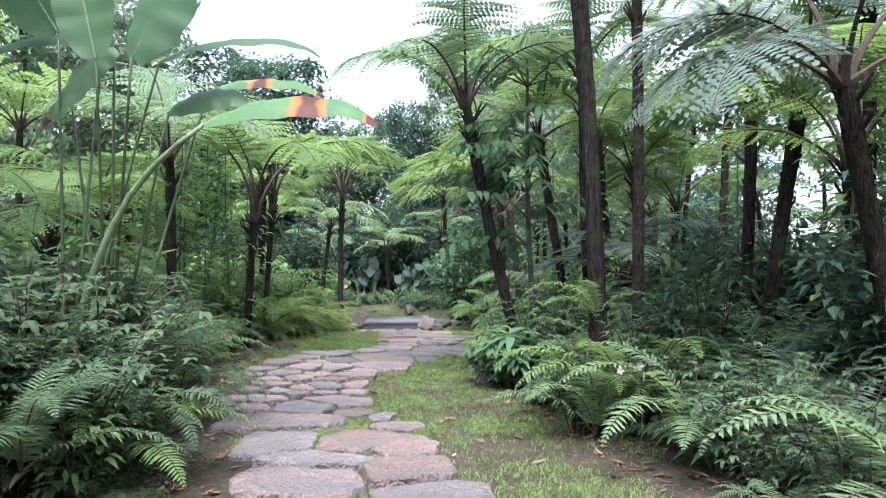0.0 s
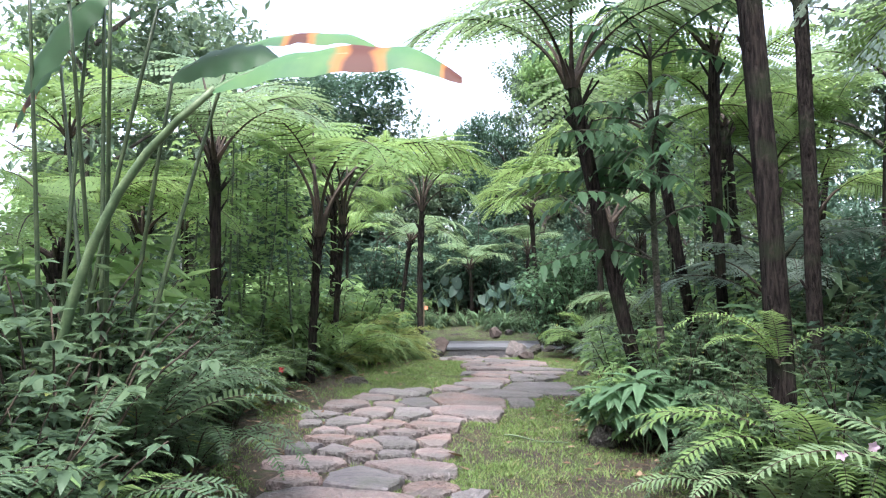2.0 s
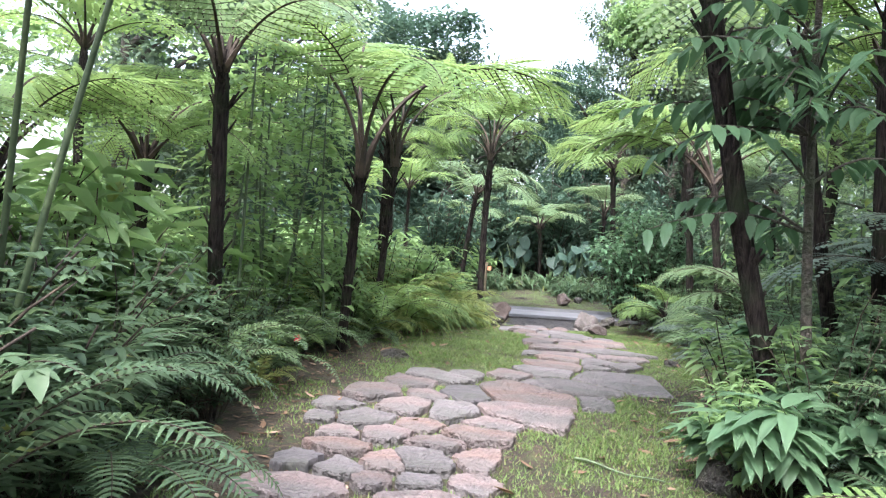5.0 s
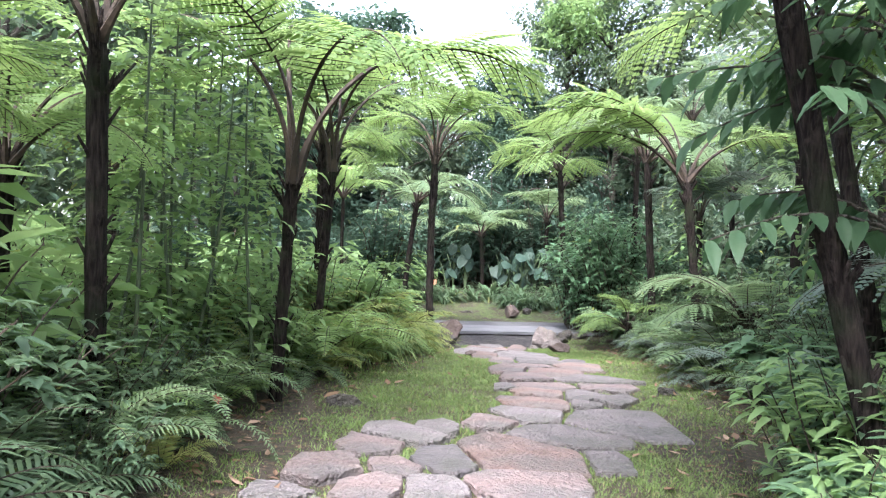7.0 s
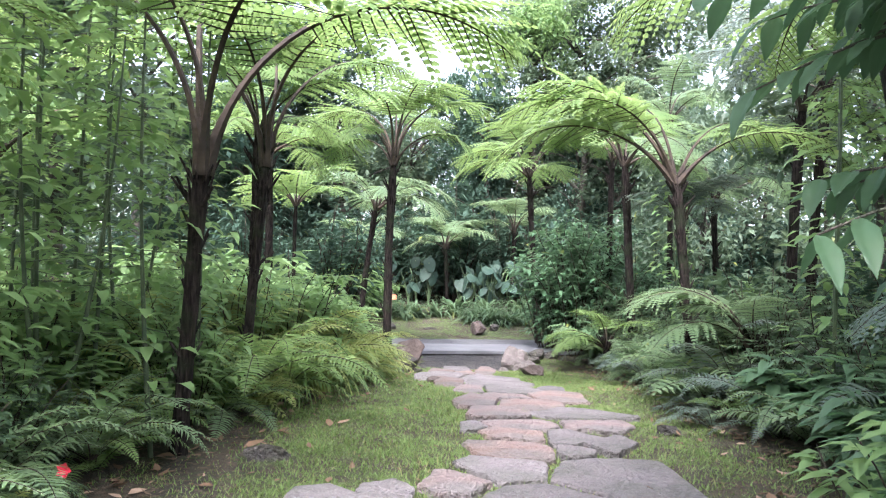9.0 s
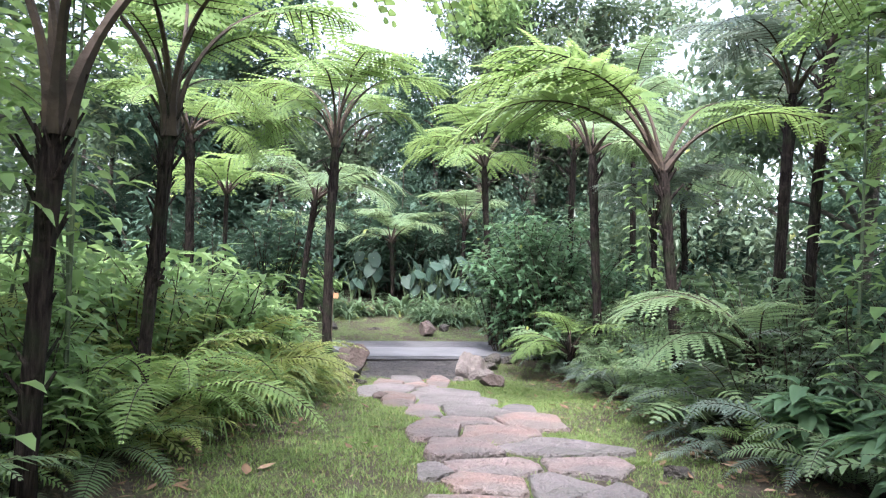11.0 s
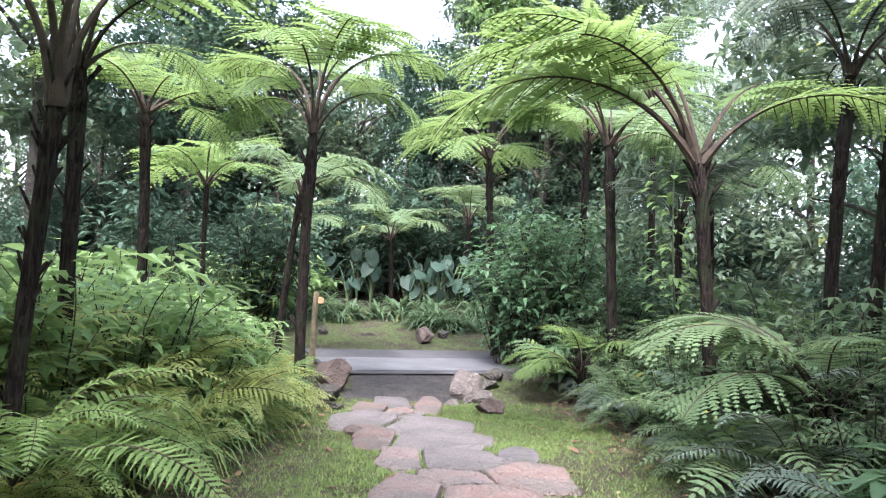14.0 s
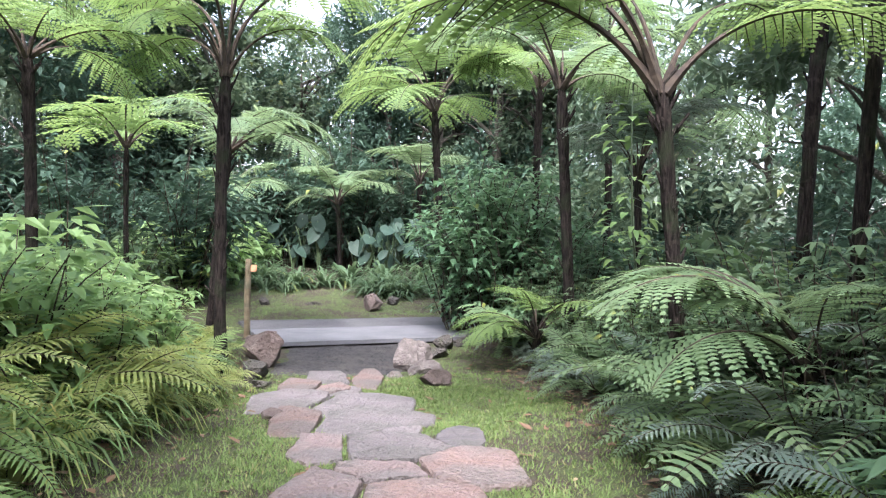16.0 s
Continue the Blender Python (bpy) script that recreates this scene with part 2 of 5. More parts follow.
# ---- mesh helpers ----
class Build:
    """Gathers vertices and faces, then makes one mesh of them."""

    def __init__(self):
        self.v, self.f, self.m = [], [], []

    def face(self, pts, mat=0):
        k = len(self.v)
        self.v.extend(pts)
        self.f.append(tuple(range(k, k + len(pts))))
        self.m.append(mat)

    def sheet(self, rows, mat=0):
        """A grid of points, row by row."""
        k, w = len(self.v), len(rows[0])
        for r in rows:
            self.v.extend(r)
        for i in range(len(rows) - 1):
            for j in range(w - 1):
                a = k + i * w + j
                self.f.append((a, a + 1, a + w + 1, a + w))
                self.m.append(mat)

    def tube(self, pts, radii, sides=6, mat=0, cap=True, rough=0.0, rng=None, flute=0.0):
        k, n = len(self.v), len(pts)
        ridge = [1 + (rng.uniform(-flute, flute) if flute else 0) for _ in range(sides)]
        for i, p in enumerate(pts):
            d = (pts[min(i + 1, n - 1)] - pts[max(i - 1, 0)]).normalized()
            a = d.cross(Vector((0.31, 0.95, 0.1))).normalized()
            b = d.cross(a)
            for s in range(sides):
                t = 2 * math.pi * s / sides
                r = radii[i] * ridge[s] * (1 + (rng.uniform(-rough, rough) if rng else 0))
                self.v.append(p + a * (r * math.cos(t)) + b * (r * math.sin(t)))
        for i in range(n - 1):
            for s in range(sides):
                a, b = k + i * sides + s, k + i * sides + (s + 1) % sides
                self.f.append((a, b, b + sides, a + sides))
                self.m.append(mat)
        if cap:
            self.f.append(tuple(k + (n - 1) * sides + s for s in range(sides)))
            self.m.append(mat)

    def mesh(self, name, mats, smooth=False):
        me = bpy.data.meshes.new(name)
        me.from_pydata([tuple(p) for p in self.v], [], self.f)
        for mt in mats:
            me.materials.append(mt)
        me.polygons.foreach_set("material_index", self.m)
        me.polygons.foreach_set("use_smooth", [smooth] * len(self.f))
        me.update()
        return me


def thing(name, label, category, m=None, group="", kind=""):
    ob = new(name)
    ob.empty_display_size = 0.1
    if m is not None:
        ob.matrix_world = m
    return tagged(ob, label, category, group, kind)


def part(name, me, parent, m=None, label=""):
    ob = new(name, me)
    ob.parent = parent
    if m is not None:
        ob.matrix_basis = m
    return tagged(ob, label)


def lerp(table, y):
    for (a, b), (c, d) in zip(table, table[1:]):
        if y <= c:
            return b + (d - b) * max(0.0, (y - a)) / (c - a)
    return table[-1][1]


GRADE = [(-60, -0.4), (-6, -0.35), (-2, -0.26), (4.7, -0.09), (7, 0.02), (10.4, 0.06), (12.2, 0.06), (13.4, -0.03), (14.3, -0.1), (16.5, -0.19),
         (17.5, -0.21), (21.5, -0.15), (22.5, -0.10), (24, 0.06), (27, 0.3), (40, 0.6), (400, 1.0)]
LEFT_EDGE = [(-60, -1.4), (-4, -1.35), (2.4, -1.5), (3.9, -1.9), (6.5, -2.45), (8, -2.95), (9.5, -2.75), (10.3, -2.7), (12, -2.45), (13.9, -2.35), (15.0, -2.5), (16.5, -2.75), (19, -3.3), (60, -3.4)]
RIGHT_EDGE = [(-60, 1.9), (-4, 1.9), (2.6, 1.85), (4.3, 1.45), (5.4, 1.0), (6.8, 0.8), (7.8, 0.95), (9.4, 1.55), (12.3, 1.3), (14.6, 1.35), (15.8, 1.2), (19.9, 0.6), (21.3, 0.45), (60, 0.5)]


def ground_z(x, y):
    return lerp(GRADE, y) + 0.025 * noise.noise((x * 0.8, y * 0.8, 3.0)) + 0.012 * noise.noise((x * 3.1, y * 3.1, 7.0))


def lawn_amount(x, y):
    if y > 19.5:
        return 1.0 if y < 26 else 0.0
    near = max(0.0, min(1.0, (9.0 - y) / 2.0))
    inside = min(x - lerp(LEFT_EDGE, y) - 0.45 * near, lerp(RIGHT_EDGE, y) - x - 0.1 * near)
    worn = 0.5 + 1.5 * noise.noise((x * 0.85 + 4, y * 0.85, 1.0)) + 0.5 * noise.noise((x * 2.6, y * 2.6, 6.0))
    return max(0.0, min(1.0, inside)) * (1 - max(near, 0.6) * max(0.0, min(1.0, 1.0 - worn)) * 0.85)


# ---- the ground: one sheet to the horizon ----
def axis(lo, hi, step, far):
    a = list(np.arange(lo, hi + 1e-6, step))
    out, v, s = [], hi, step
    while v < far:
        s *= 1.5
        v += s
        out.append(v)
    low, v, s = [], lo, step
    while v > -far:
        s *= 1.5
        v -= s
        low.append(v)
    return low[::-1] + a + out


gx, gy = axis(-6, 6, 0.12, 900), axis(-4, 30, 0.14, 900)
b = Build()
b.sheet([[Vector((x, y, ground_z(x, y))) for x in gx] for y in gy])
me = b.mesh("ground", [GROUND], True)
lawn = me.attributes.new("lawn", "FLOAT", "POINT")
lawn.data.foreach_set("value", [lawn_amount(x, y) for y in gy for x in gx])
tagged(new("ground", me), "mossy turf and dark leaf-strewn earth of a garden", "ground", kind="structure")

# ---- the drive that crosses the end of the path, and the dark gravel before it ----
ALONG, ACROSS = Vector((0.924, 0.382, 0)), Vector((-0.382, 0.924, 0))
DRIVE_AT, DRIVE_TOP = Vector((-2.2, 18.05, 0)), -0.10


def slab(name, lo, hi, near, far, top, thick, mat, label, category, waves=0.0):
    bm = bmesh.new()
    n = 24
    rings = []
    for z in (top - thick, top):
        row = []
        for i in range(n + 1):
            u = lo + (hi - lo) * i / n
            row.append((u, near + waves * noise.noise((u, 1.5, 0))))
        for i in range(n, -1, -1):
            u = lo + (hi - lo) * i / n
            row.append((u, far + waves * noise.noise((u, 5.5, 0))))
        rings.append([bm.verts.new(DRIVE_AT + ALONG * u + ACROSS * w + Vector((0, 0, z))) for u, w in row])
    k = len(rings[0])
    topf = bm.faces.new(rings[1])
    for i in range(k):
        bm.faces.new((rings[0][i], rings[0][(i + 1) % k], rings[1][(i + 1) % k], rings[1][i]))
    bmesh.ops.bevel(bm, geom=list(topf.edges), offset=0.006, segments=2, affect="EDGES")
    me = bpy.data.meshes.new(name)
    bm.to_mesh(me)
    bm.free()
    me.materials.append(mat)
    return tagged(new(name, me), label, category, kind="structure")


# added base, set back and gravel-dark, stands in for shade under the lip
slab("drive_base", -0.2, 9, 0.14, 2.6, DRIVE_TOP - 0.062, 0.22, GRAVEL, "added recessed base, coloured dark for the shade below the drive edge", "road")
slab("drive_apron", -0.25, 9, 0.0, 1.45, DRIVE_TOP, 0.058, CONCRETE, "pale grey concrete edge strip of a garden drive", "road")
slab("drive", -0.22, 9, 1.454, 2.65, DRIVE_TOP - 0.004, 0.054, ASPHALT, "dark grey asphalt drive with worn surface", "road", 0.05)

b = Build()
rows = []
for i in range(25):
    y = 15.9 + 4.2 * i / 24
    lo = -2.15 + 0.12 * noise.noise((y * 2, 0, 0)) - 0.10 * max(0, y - 17)
    hi = -0.5 + 0.12 * noise.noise((y * 2, 9, 0)) + 0.16 * max(0, y - 16.5)
    rows.append([Vector((lo + (hi - lo) * j / 12, y, ground_z(lo + (hi - lo) * j / 12, y) + (0.012 if 0 < i and 0 < j < 12 else -0.02))) for j in range(13)])
b.sheet(rows)
tagged(new("gravel_patch", b.mesh("gravel_patch", [GRAVEL], True)), "dark grey gravel patch below the drive edge", "gravel", kind="structure")
rng = random.Random(5)
b = Build()
for i in range(900):
    y = rng.uniform(16.2, 19.2)
    x = rng.uniform(-2.05, -0.55 + 0.12 * max(0, y - 16.5))
    if (Vector((x, y, 0)) - DRIVE_AT).dot(ACROSS) > -0.02:
        continue
    r, z = rng.uniform(0.006, 0.02), ground_z(x, y) + 0.012
    a = rng.uniform(0, 6)
    ring = [Vector((x + r * math.cos(a + q * 1.57), y + r * math.sin(a + q * 1.57), z)) for q in range(4)]
    tip = Vector((x, y, z + r * 0.7))
    for q in range(4):
        b.face([ring[q], ring[(q + 1) % 4], tip])
tagged(new("gravel", b.mesh("gravel", [GRAVEL])), "loose dark pebbles on the gravel patch", "gravel", kind="stuff")


# ---- rocks ----
def boulder(x, y, w, d, h, seed, mat, label, turn=0.0, sink=0.06, name="boulder"):
    rr = random.Random(seed)
    bm = bmesh.new()
    bmesh.ops.create_icosphere(bm, subdivisions=4, radius=1.0)
    cuts = [(Vector((rr.gauss(0, 1), rr.gauss(0, 1), rr.gauss(0, 0.8))).normalized(), rr.uniform(0.44, 0.8)) for _ in range(13)]
    for v in bm.verts:
        for nrm, dist in cuts:
            over = v.co.dot(nrm) - dist
            if over > 0:
                v.co -= nrm * over * 0.98
        v.co *= 1 + 0.10 * noise.noise(v.co * 2.2 + Vector((seed, 0, 0))) + 0.06 * noise.noise(v.co * 6 + Vector((0, seed, 0))) + 0.035 * noise.noise(v.co * 15 + Vector((0, 0, seed)))
        v.co.x *= w / 2
        v.co.y *= d / 2
        v.co.z *= h / 2
    low = min(v.co.z for v in bm.verts)
    for v in bm.verts:
        v.co.z -= low
    me = bpy.data.meshes.new(name)
    bm.to_mesh(me)
    bm.free()
    me.materials.append(mat)
    ob = new(name, me)
    ob.matrix_world = pose(x, y, ground_z(x, y) - sink, 0, 0, turn)
    return tagged(ob, label, "rock", "rocks by the path")


boulder(-2.2, 16.65, 0.56, 0.6, 0.5, 3, ROCK_RUST, "grey weathered square boulder beside the gravel", 8, 0.05)
boulder(-2.12, 15.75, 0.42, 0.4, 0.3, 5, ROCK_DARK, "dark broken rock beside the gravel", 25)
boulder(-2.0, 15.2, 0.36, 0.3, 0.18, 8, ROCK_DARK, "low dark rock with pale lichen below the ferns", 40)
boulder(-0.54, 16.75, 0.42, 0.55, 0.52, 11, ROCK, "pale pink-grey upright boulder at the path's end", 20)
boulder(-0.36, 17.05, 0.4, 0.4, 0.42, 13, ROCK, "grey cracked boulder leaning on a paler one", 60)
boulder(-0.30, 16.3, 0.44, 0.4, 0.27, 17, ROCK, "low grey boulder beside the gravel", 70)
boulder(-0.2, 15.55, 0.5, 0.36, 0.25, 23, ROCK_RUST, "low rust-tinted boulder on the lawn edge", 10)
boulder(-0.66, 16.05, 0.24, 0.22, 0.16, 29, ROCK, "small grey rock between larger boulders", 0)
boulder(-0.14, 17.75, 0.4, 0.4, 0.3, 31, ROCK_DARK, "dark boulder at the drive's edge", 50)
boulder(0.02, 18.4, 0.42, 0.36, 0.27, 37, ROCK_DARK, "dark boulder at the drive's edge", 30)
boulder(0.3, 18.75, 0.5, 0.34, 0.24, 41, ROCK_DARK, "flat dark rock at the drive's edge", 30)
boulder(-1.27, 22.5, 0.52, 0.46, 0.46, 43, ROCK_RUST, "rust-grey pointed boulder on the far lawn", 25)
boulder(-0.9, 23.2, 0.36, 0.3, 0.3, 45, ROCK_DARK, "small dark rock behind the far boulder", 10)
boulder(-3.5, 22.9, 0.3, 0.25, 0.22, 47, ROCK_DARK, "small dark rock on the far lawn", 80)
boulder(-2.5, 23.1, 0.5, 0.25, 0.13, 48, ROCK_DARK, "low mossy rock on the far lawn", 5)
boulder(0.9, 22.9, 0.4, 0.3, 0.26, 49, ROCK_DARK, "small dark rock below the shrubs", 5)
boulder(0.74, 10.46, 0.3, 0.24, 0.16, 53, ROCK_DARK, "small black rock lying on the lawn", 12, 0.03)
boulder(-2.2, 8.97, 0.4, 0.26, 0.17, 59, ROCK_DARK, "low mossy dark rock at the lawn edge", 10, 0.04)
boulder(-1.55, 13.6, 0.24, 0.26, 0.15, 61, ROCK_RUST, "red-brown rounded rock beside the flagstones", 30, 0.05)
# added dark rock that stands in for the shade at the leaning trunk's foot
boulder(0.62, 5.95, 0.26, 0.3, 0.34, 67, ROCK_DARK, "dark upright rock added for the shade at the leaning trunk's foot", 10, 0.08)

# ---- marker post ----
post = thing("marker_post", "weathered wooden marker post with orange tag beside the drive", "post", pose(-2.98, 19.1, ground_z(-2.98, 19.1) - 0.08))
b = Build()
rng = random.Random(2)
b.tube([Vector((0.004 * math.sin(i), 0, 1.27 * i / 8)) for i in range(9)], [0.048] * 8 + [0.044], 10, rough=0.04, rng=rng)
part("shaft", b.mesh("shaft", [TIMBER], True), post)
bm = bmesh.new()
bmesh.ops.create_cube(bm, size=1)
bmesh.ops.scale(bm, vec=(0.09, 0.03, 0.1), verts=bm.verts)
bmesh.ops.bevel(bm, geom=bm.edges[:], offset=0.008, segments=2, affect="EDGES")
me = bpy.data.meshes.new("tag_plate")
bm.to_mesh(me)
bm.free()
me.materials.append(TAG)
part("tag_plate", me, post, pose(0.09, -0.02, 1.13), "small orange tag")


# ---- leaves, fronds and plants ----
def frond_mesh(name, leaf, length=1.0, width=0.42, pairs=24, pinnules=12, rise=58, fall=-25, petiole=0.16, seed=1, sag=0.19, stalk=STALK, thick=0.011):
    """A twice-cut tree-fern frond: arching stalk, side leaflets, each with a comb of small lobes."""
    rr = random.Random(seed)
    b = Build()
    n = 24
    pts, d = [Vector((0, 0, 0))], []
    for i in range(n):
        a = radians(rise + (fall - rise) * (i / (n - 1)) ** 1.15)
        d.append(Vector((0.03 * math.sin(seed + i * 0.2), math.cos(a), math.sin(a))).normalized())
        pts.append(pts[-1] + d[-1] * (length / n))
    b.tube(pts, [thick * length * (1 - 0.85 * i / n) * (1 + 0.9 * max(0.0, 1 - i / 4)) for i in range(n + 1)], 5, 1, False)

    def along(s):
        q = min(s * n, n - 1e-4)
        i = int(q)
        return pts[i].lerp(pts[i + 1], q - i), d[i]
    for i in range(pairs):
        s = petiole + (0.985 - petiole) * i / (pairs - 1)
        u = (s - petiole) / (1 - petiole)
        prof = (0.35 + 0.65 * min(1, u / 0.28)) * (1 - max(0, (u - 0.4) / 0.6) ** 1.7) + 0.03
        p0, t = along(s)
        side = Vector((1, 0, 0))
        up = side.cross(t).normalized()
        for sg in (-1, 1):
            ln = width * length * prof * rr.uniform(0.84, 1.08)
            drop = sag * rr.uniform(0.7, 2.0)
            sweep = radians(18 + 30 * u + rr.uniform(-8, 8))
            dirn = (side * sg * math.cos(sweep) + t * math.sin(sweep) + up * rr.uniform(-0.05, 0.12)).normalized()
            half = min(length * 0.8 / pairs * 0.62, ln * 0.3)
            m = max(3, int(pinnules * (0.4 + 0.6 * prof)))
            prev = p0
            for j in range(m):
                v = (j + 0.5) / m
                c = p0 + dirn * (ln * v) - Vector((0, 0, 1)) * (drop * ln * v * v)
                h = half * (1 - v ** 2.2) + 0.004 * length
                w = ln / m * 0.43
                fw = (c - prev).normalized() if j else dirn
                prev = c
                cross = fw.cross(up).normalized()
                for sd in (-1, 1):
                    tip = c + cross * (sd * h) + fw * (h * 0.35) - up * (h * 0.08)
                    b.face([c - fw * w, c + fw * w, tip + fw * w * 0.48, tip - fw * w * 0.36])
            if pinnules >= 10:
                e = p0 + dirn * ln - Vector((0, 0, 1)) * (drop * ln)
                b.face([p0 - t * 0.003 * length, p0 + t * 0.003 * length, e], 1)
    return b.mesh(name, [leaf, stalk])


def coarse_frond_mesh(name, leaf, length=1.0, width=0.42, pairs=17, rise=58, fall=-25, petiole=0.2, seed=1, sag=0.13):
    return frond_mesh(name, leaf, length, width, pairs, 7, rise, fall, petiole, seed, sag)


def sword_mesh(name, leaf, length=1.0, width=0.17, pairs=36, rise=70, fall=-45, petiole=0.1, seed=1, stalk=STALK, blade=0.72):
    """A once-cut sword-fern frond: one narrow blade on each side, pair after pair."""
    rr = random.Random(seed)
    b = Build()
    n = 16
    pts, d = [Vector((0, 0, 0))], []
    bend = rr.uniform(-0.15, 0.15)
    for i in range(n):
        a = radians(rise + (fall - rise) * (i / (n - 1)) ** 1.25)
        d.append(Vector((bend * i / n, math.cos(a), math.sin(a))).normalized())
        pts.append(pts[-1] + d[-1] * (length / n))
    b.tube(pts, [0.007 * length * (1 - 0.8 * i / n) for i in range(n + 1)], 4, 1, False)
    for i in range(pairs):
        s = petiole + (0.99 - petiole) * i / (pairs - 1)
        u = (s - petiole) / (1 - petiole)
        prof = (0.55 + 0.45 * min(1, u / 0.2)) * (1 - max(0, (u - 0.45) / 0.55) ** 1.6) + 0.05
        q = min(s * n, n - 1e-4)
        k = int(q)
        p0, t = pts[k].lerp(pts[k + 1], q - k), d[k]
        side = Vector((1, 0, 0))
        up = side.cross(t).normalized()
        for sg in (-1, 1):
            ln = width * length * prof * rr.uniform(0.88, 1.08)
            w = length * 0.9 / pairs * 0.5 * blade
            dirn = (side * sg + t * (0.18 + 0.35 * u) + up * rr.uniform(-0.18, 0.2)).normalized()
            mid = p0 + dirn * ln * 0.5 + up * ln * 0.05
            tip = p0 + dirn * ln - up * ln * 0.12
            b.face([p0 - t * w * 0.8, p0 + t * w * 0.9, mid + t * w, mid - t * w * 0.8])
            b.face([mid - t * w * 0.8, mid + t * w, tip])
    return b.mesh(name, [leaf, stalk])


def add_leaf(b, p, d, up, ln, w, droop=0.25, mat=0, fold=0.18, simple=False, fine=False):
    side = d.cross(up)
    side = side.normalized() if side.length > 1e-4 else Vector((1, 0, 0))
    nrm = side.cross(d).normalized()
    if simple:
        b.face([p, p + d * ln * 0.45 + side * w / 2, p + d * ln - nrm * droop * ln, p + d * ln * 0.45 - side * w / 2], mat)
        return
    if fine:
        rows = []
        for i in range(15):
            s = i / 14
            ww = max(0.03, math.sin(math.pi * min(1.0, s ** 0.85)) ** 0.8 * (1 - 0.25 * s))
            c = p + d * (ln * s) - nrm * (droop * ln * s * s)
            h, wave = w / 2 * ww, 0.03 * w * math.sin(s * 23 + ln * 90)
            rib = nrm * (0.05 * w * (i % 2))
            rows.append([c - side * h + nrm * (fold * w * ww + wave), c - side * h * 0.5 + d * (0.02 * ln) + rib + nrm * (fold * 0.75 * w * ww), c, c + side * h * 0.5 + d * (0.02 * ln) + rib + nrm * (fold * 0.75 * w * ww), c + side * h + nrm * (fold * w * ww - wave)])
        b.sheet(rows, mat)
        return
    k = len(b.v)
    b.v.append(p)
    for s, ww, dr in ((0.3, 0.95, 0.05), (0.66, 0.72, 0.4)):
        c = p + d * (ln * s) - nrm * (droop * ln * dr)
        rise = nrm * (fold * w * ww)
        b.v.extend((c - side * (w / 2 * ww) + rise, c, c + side * (w / 2 * ww) + rise))
    b.v.append(p + d * ln - nrm * (droop * ln))
    b.f.extend(((k, k + 1, k + 2), (k, k + 2, k + 3), (k + 1, k + 4, k + 5, k + 2), (k + 2, k + 5, k + 6, k + 3), (k + 4, k + 7, k + 5), (k + 5, k + 7, k + 6)))
    b.m.extend((mat,) * 6)


def shrub_meshes(name, leaf, height, spread, stems, per_stem, ln, w, seed, whorl=1, stalk=STALK, simple=False, low=0.15, droop=0.3, threes=False):
    """Stems that fan out of one foot, and the leaves along them: two meshes."""
    rr = random.Random(seed)
    sb, lb = Build(), Build()
    for _ in range(stems):
        az, out = rr.uniform(0, 6.283), spread * math.sqrt(rr.random())
        top = Vector((out * math.cos(az), out * math.sin(az), height * rr.uniform(0.6, 1.05) * (1 - 0.25 * out / max(spread, 0.01))))
        foot = Vector((top.x * 0.12, top.y * 0.12, -0.05))
        kink = Vector((rr.uniform(-0.1, 0.1), rr.uniform(-0.1, 0.1), 0)) * height
        pts = []
        for i in range(6):
            s = i / 5
            pts.append(foot.lerp(top, s) + kink * math.sin(math.pi * s) + Vector((0, 0, 0.12 * height * math.sin(math.pi * s))))
        sb.tube(pts, [0.0045 * height * (1 - 0.75 * i / 5) + 0.0015 for i in range(6)], 4)
        for j in range(per_stem):
            s = low + (1 - low) * (j + rr.random()) / per_stem
            q = min(s * 5, 4.999)
            i = int(q)
            p = pts[i].lerp(pts[i + 1], q - i)
            for wz in range(whorl):
                a = rr.uniform(0, 6.283) + wz * 6.283 / whorl
                d = Vector((math.cos(a), math.sin(a), rr.uniform(-0.35, 0.5))).normalized()
                reach = rr.uniform(0.0, 0.10) * height
                size = rr.uniform(0.6, 1.15)
                add_leaf(lb, p + d * reach, d, Vector((0, 0, 1)), ln * size, w * rr.uniform(0.7, 1.1), rr.uniform(0.05, droop * 2), simple=simple, fine=ln > 0.3)
                if threes:
                    for turn in (-0.95, 0.95):
                        e = Matrix.Rotation(turn, 3, "Z") @ d
                        add_leaf(lb, p + d * reach, e, Vector((0, 0, 1)), ln * size * 0.75, w * 0.75, rr.uniform(0.05, droop * 2))
    return sb.mesh(name + "_stems", [stalk], True), lb.mesh(name + "_leaves", [leaf], True)


def crown_mesh(name, leaf, size, clumps, leaves, ln, w, seed):
    """A tree crown of many small leaves in uneven clumps with gaps."""
    rr = random.Random(seed)
    b = Build()
    for _ in range(clumps):
        while True:
            c = Vector((rr.uniform(-1, 1), rr.uniform(-1, 1), rr.uniform(-1, 1)))
            if 0.25 < c.length < 1:
                break
        c = Vector((c.x * size[0], c.y * size[1], c.z * size[2]))
        r = rr.uniform(0.16, 0.34) * size[0]
        for _ in range(leaves):
            o = Vector((rr.gauss(0, 0.5), rr.gauss(0, 0.5), rr.gauss(0, 0.34))) * r
            d = Vector((rr.gauss(0, 1), rr.gauss(0, 1), rr.gauss(-0.25, 0.5))).normalized()
            add_leaf(b, c + o, d, Vector((rr.uniform(-0.4, 0.4), rr.uniform(-0.4, 0.4), 1)), ln * rr.uniform(0.6, 1.2), w * rr.uniform(0.7, 1.2), 0.15, simple=True)
    return b.mesh(name, [leaf])


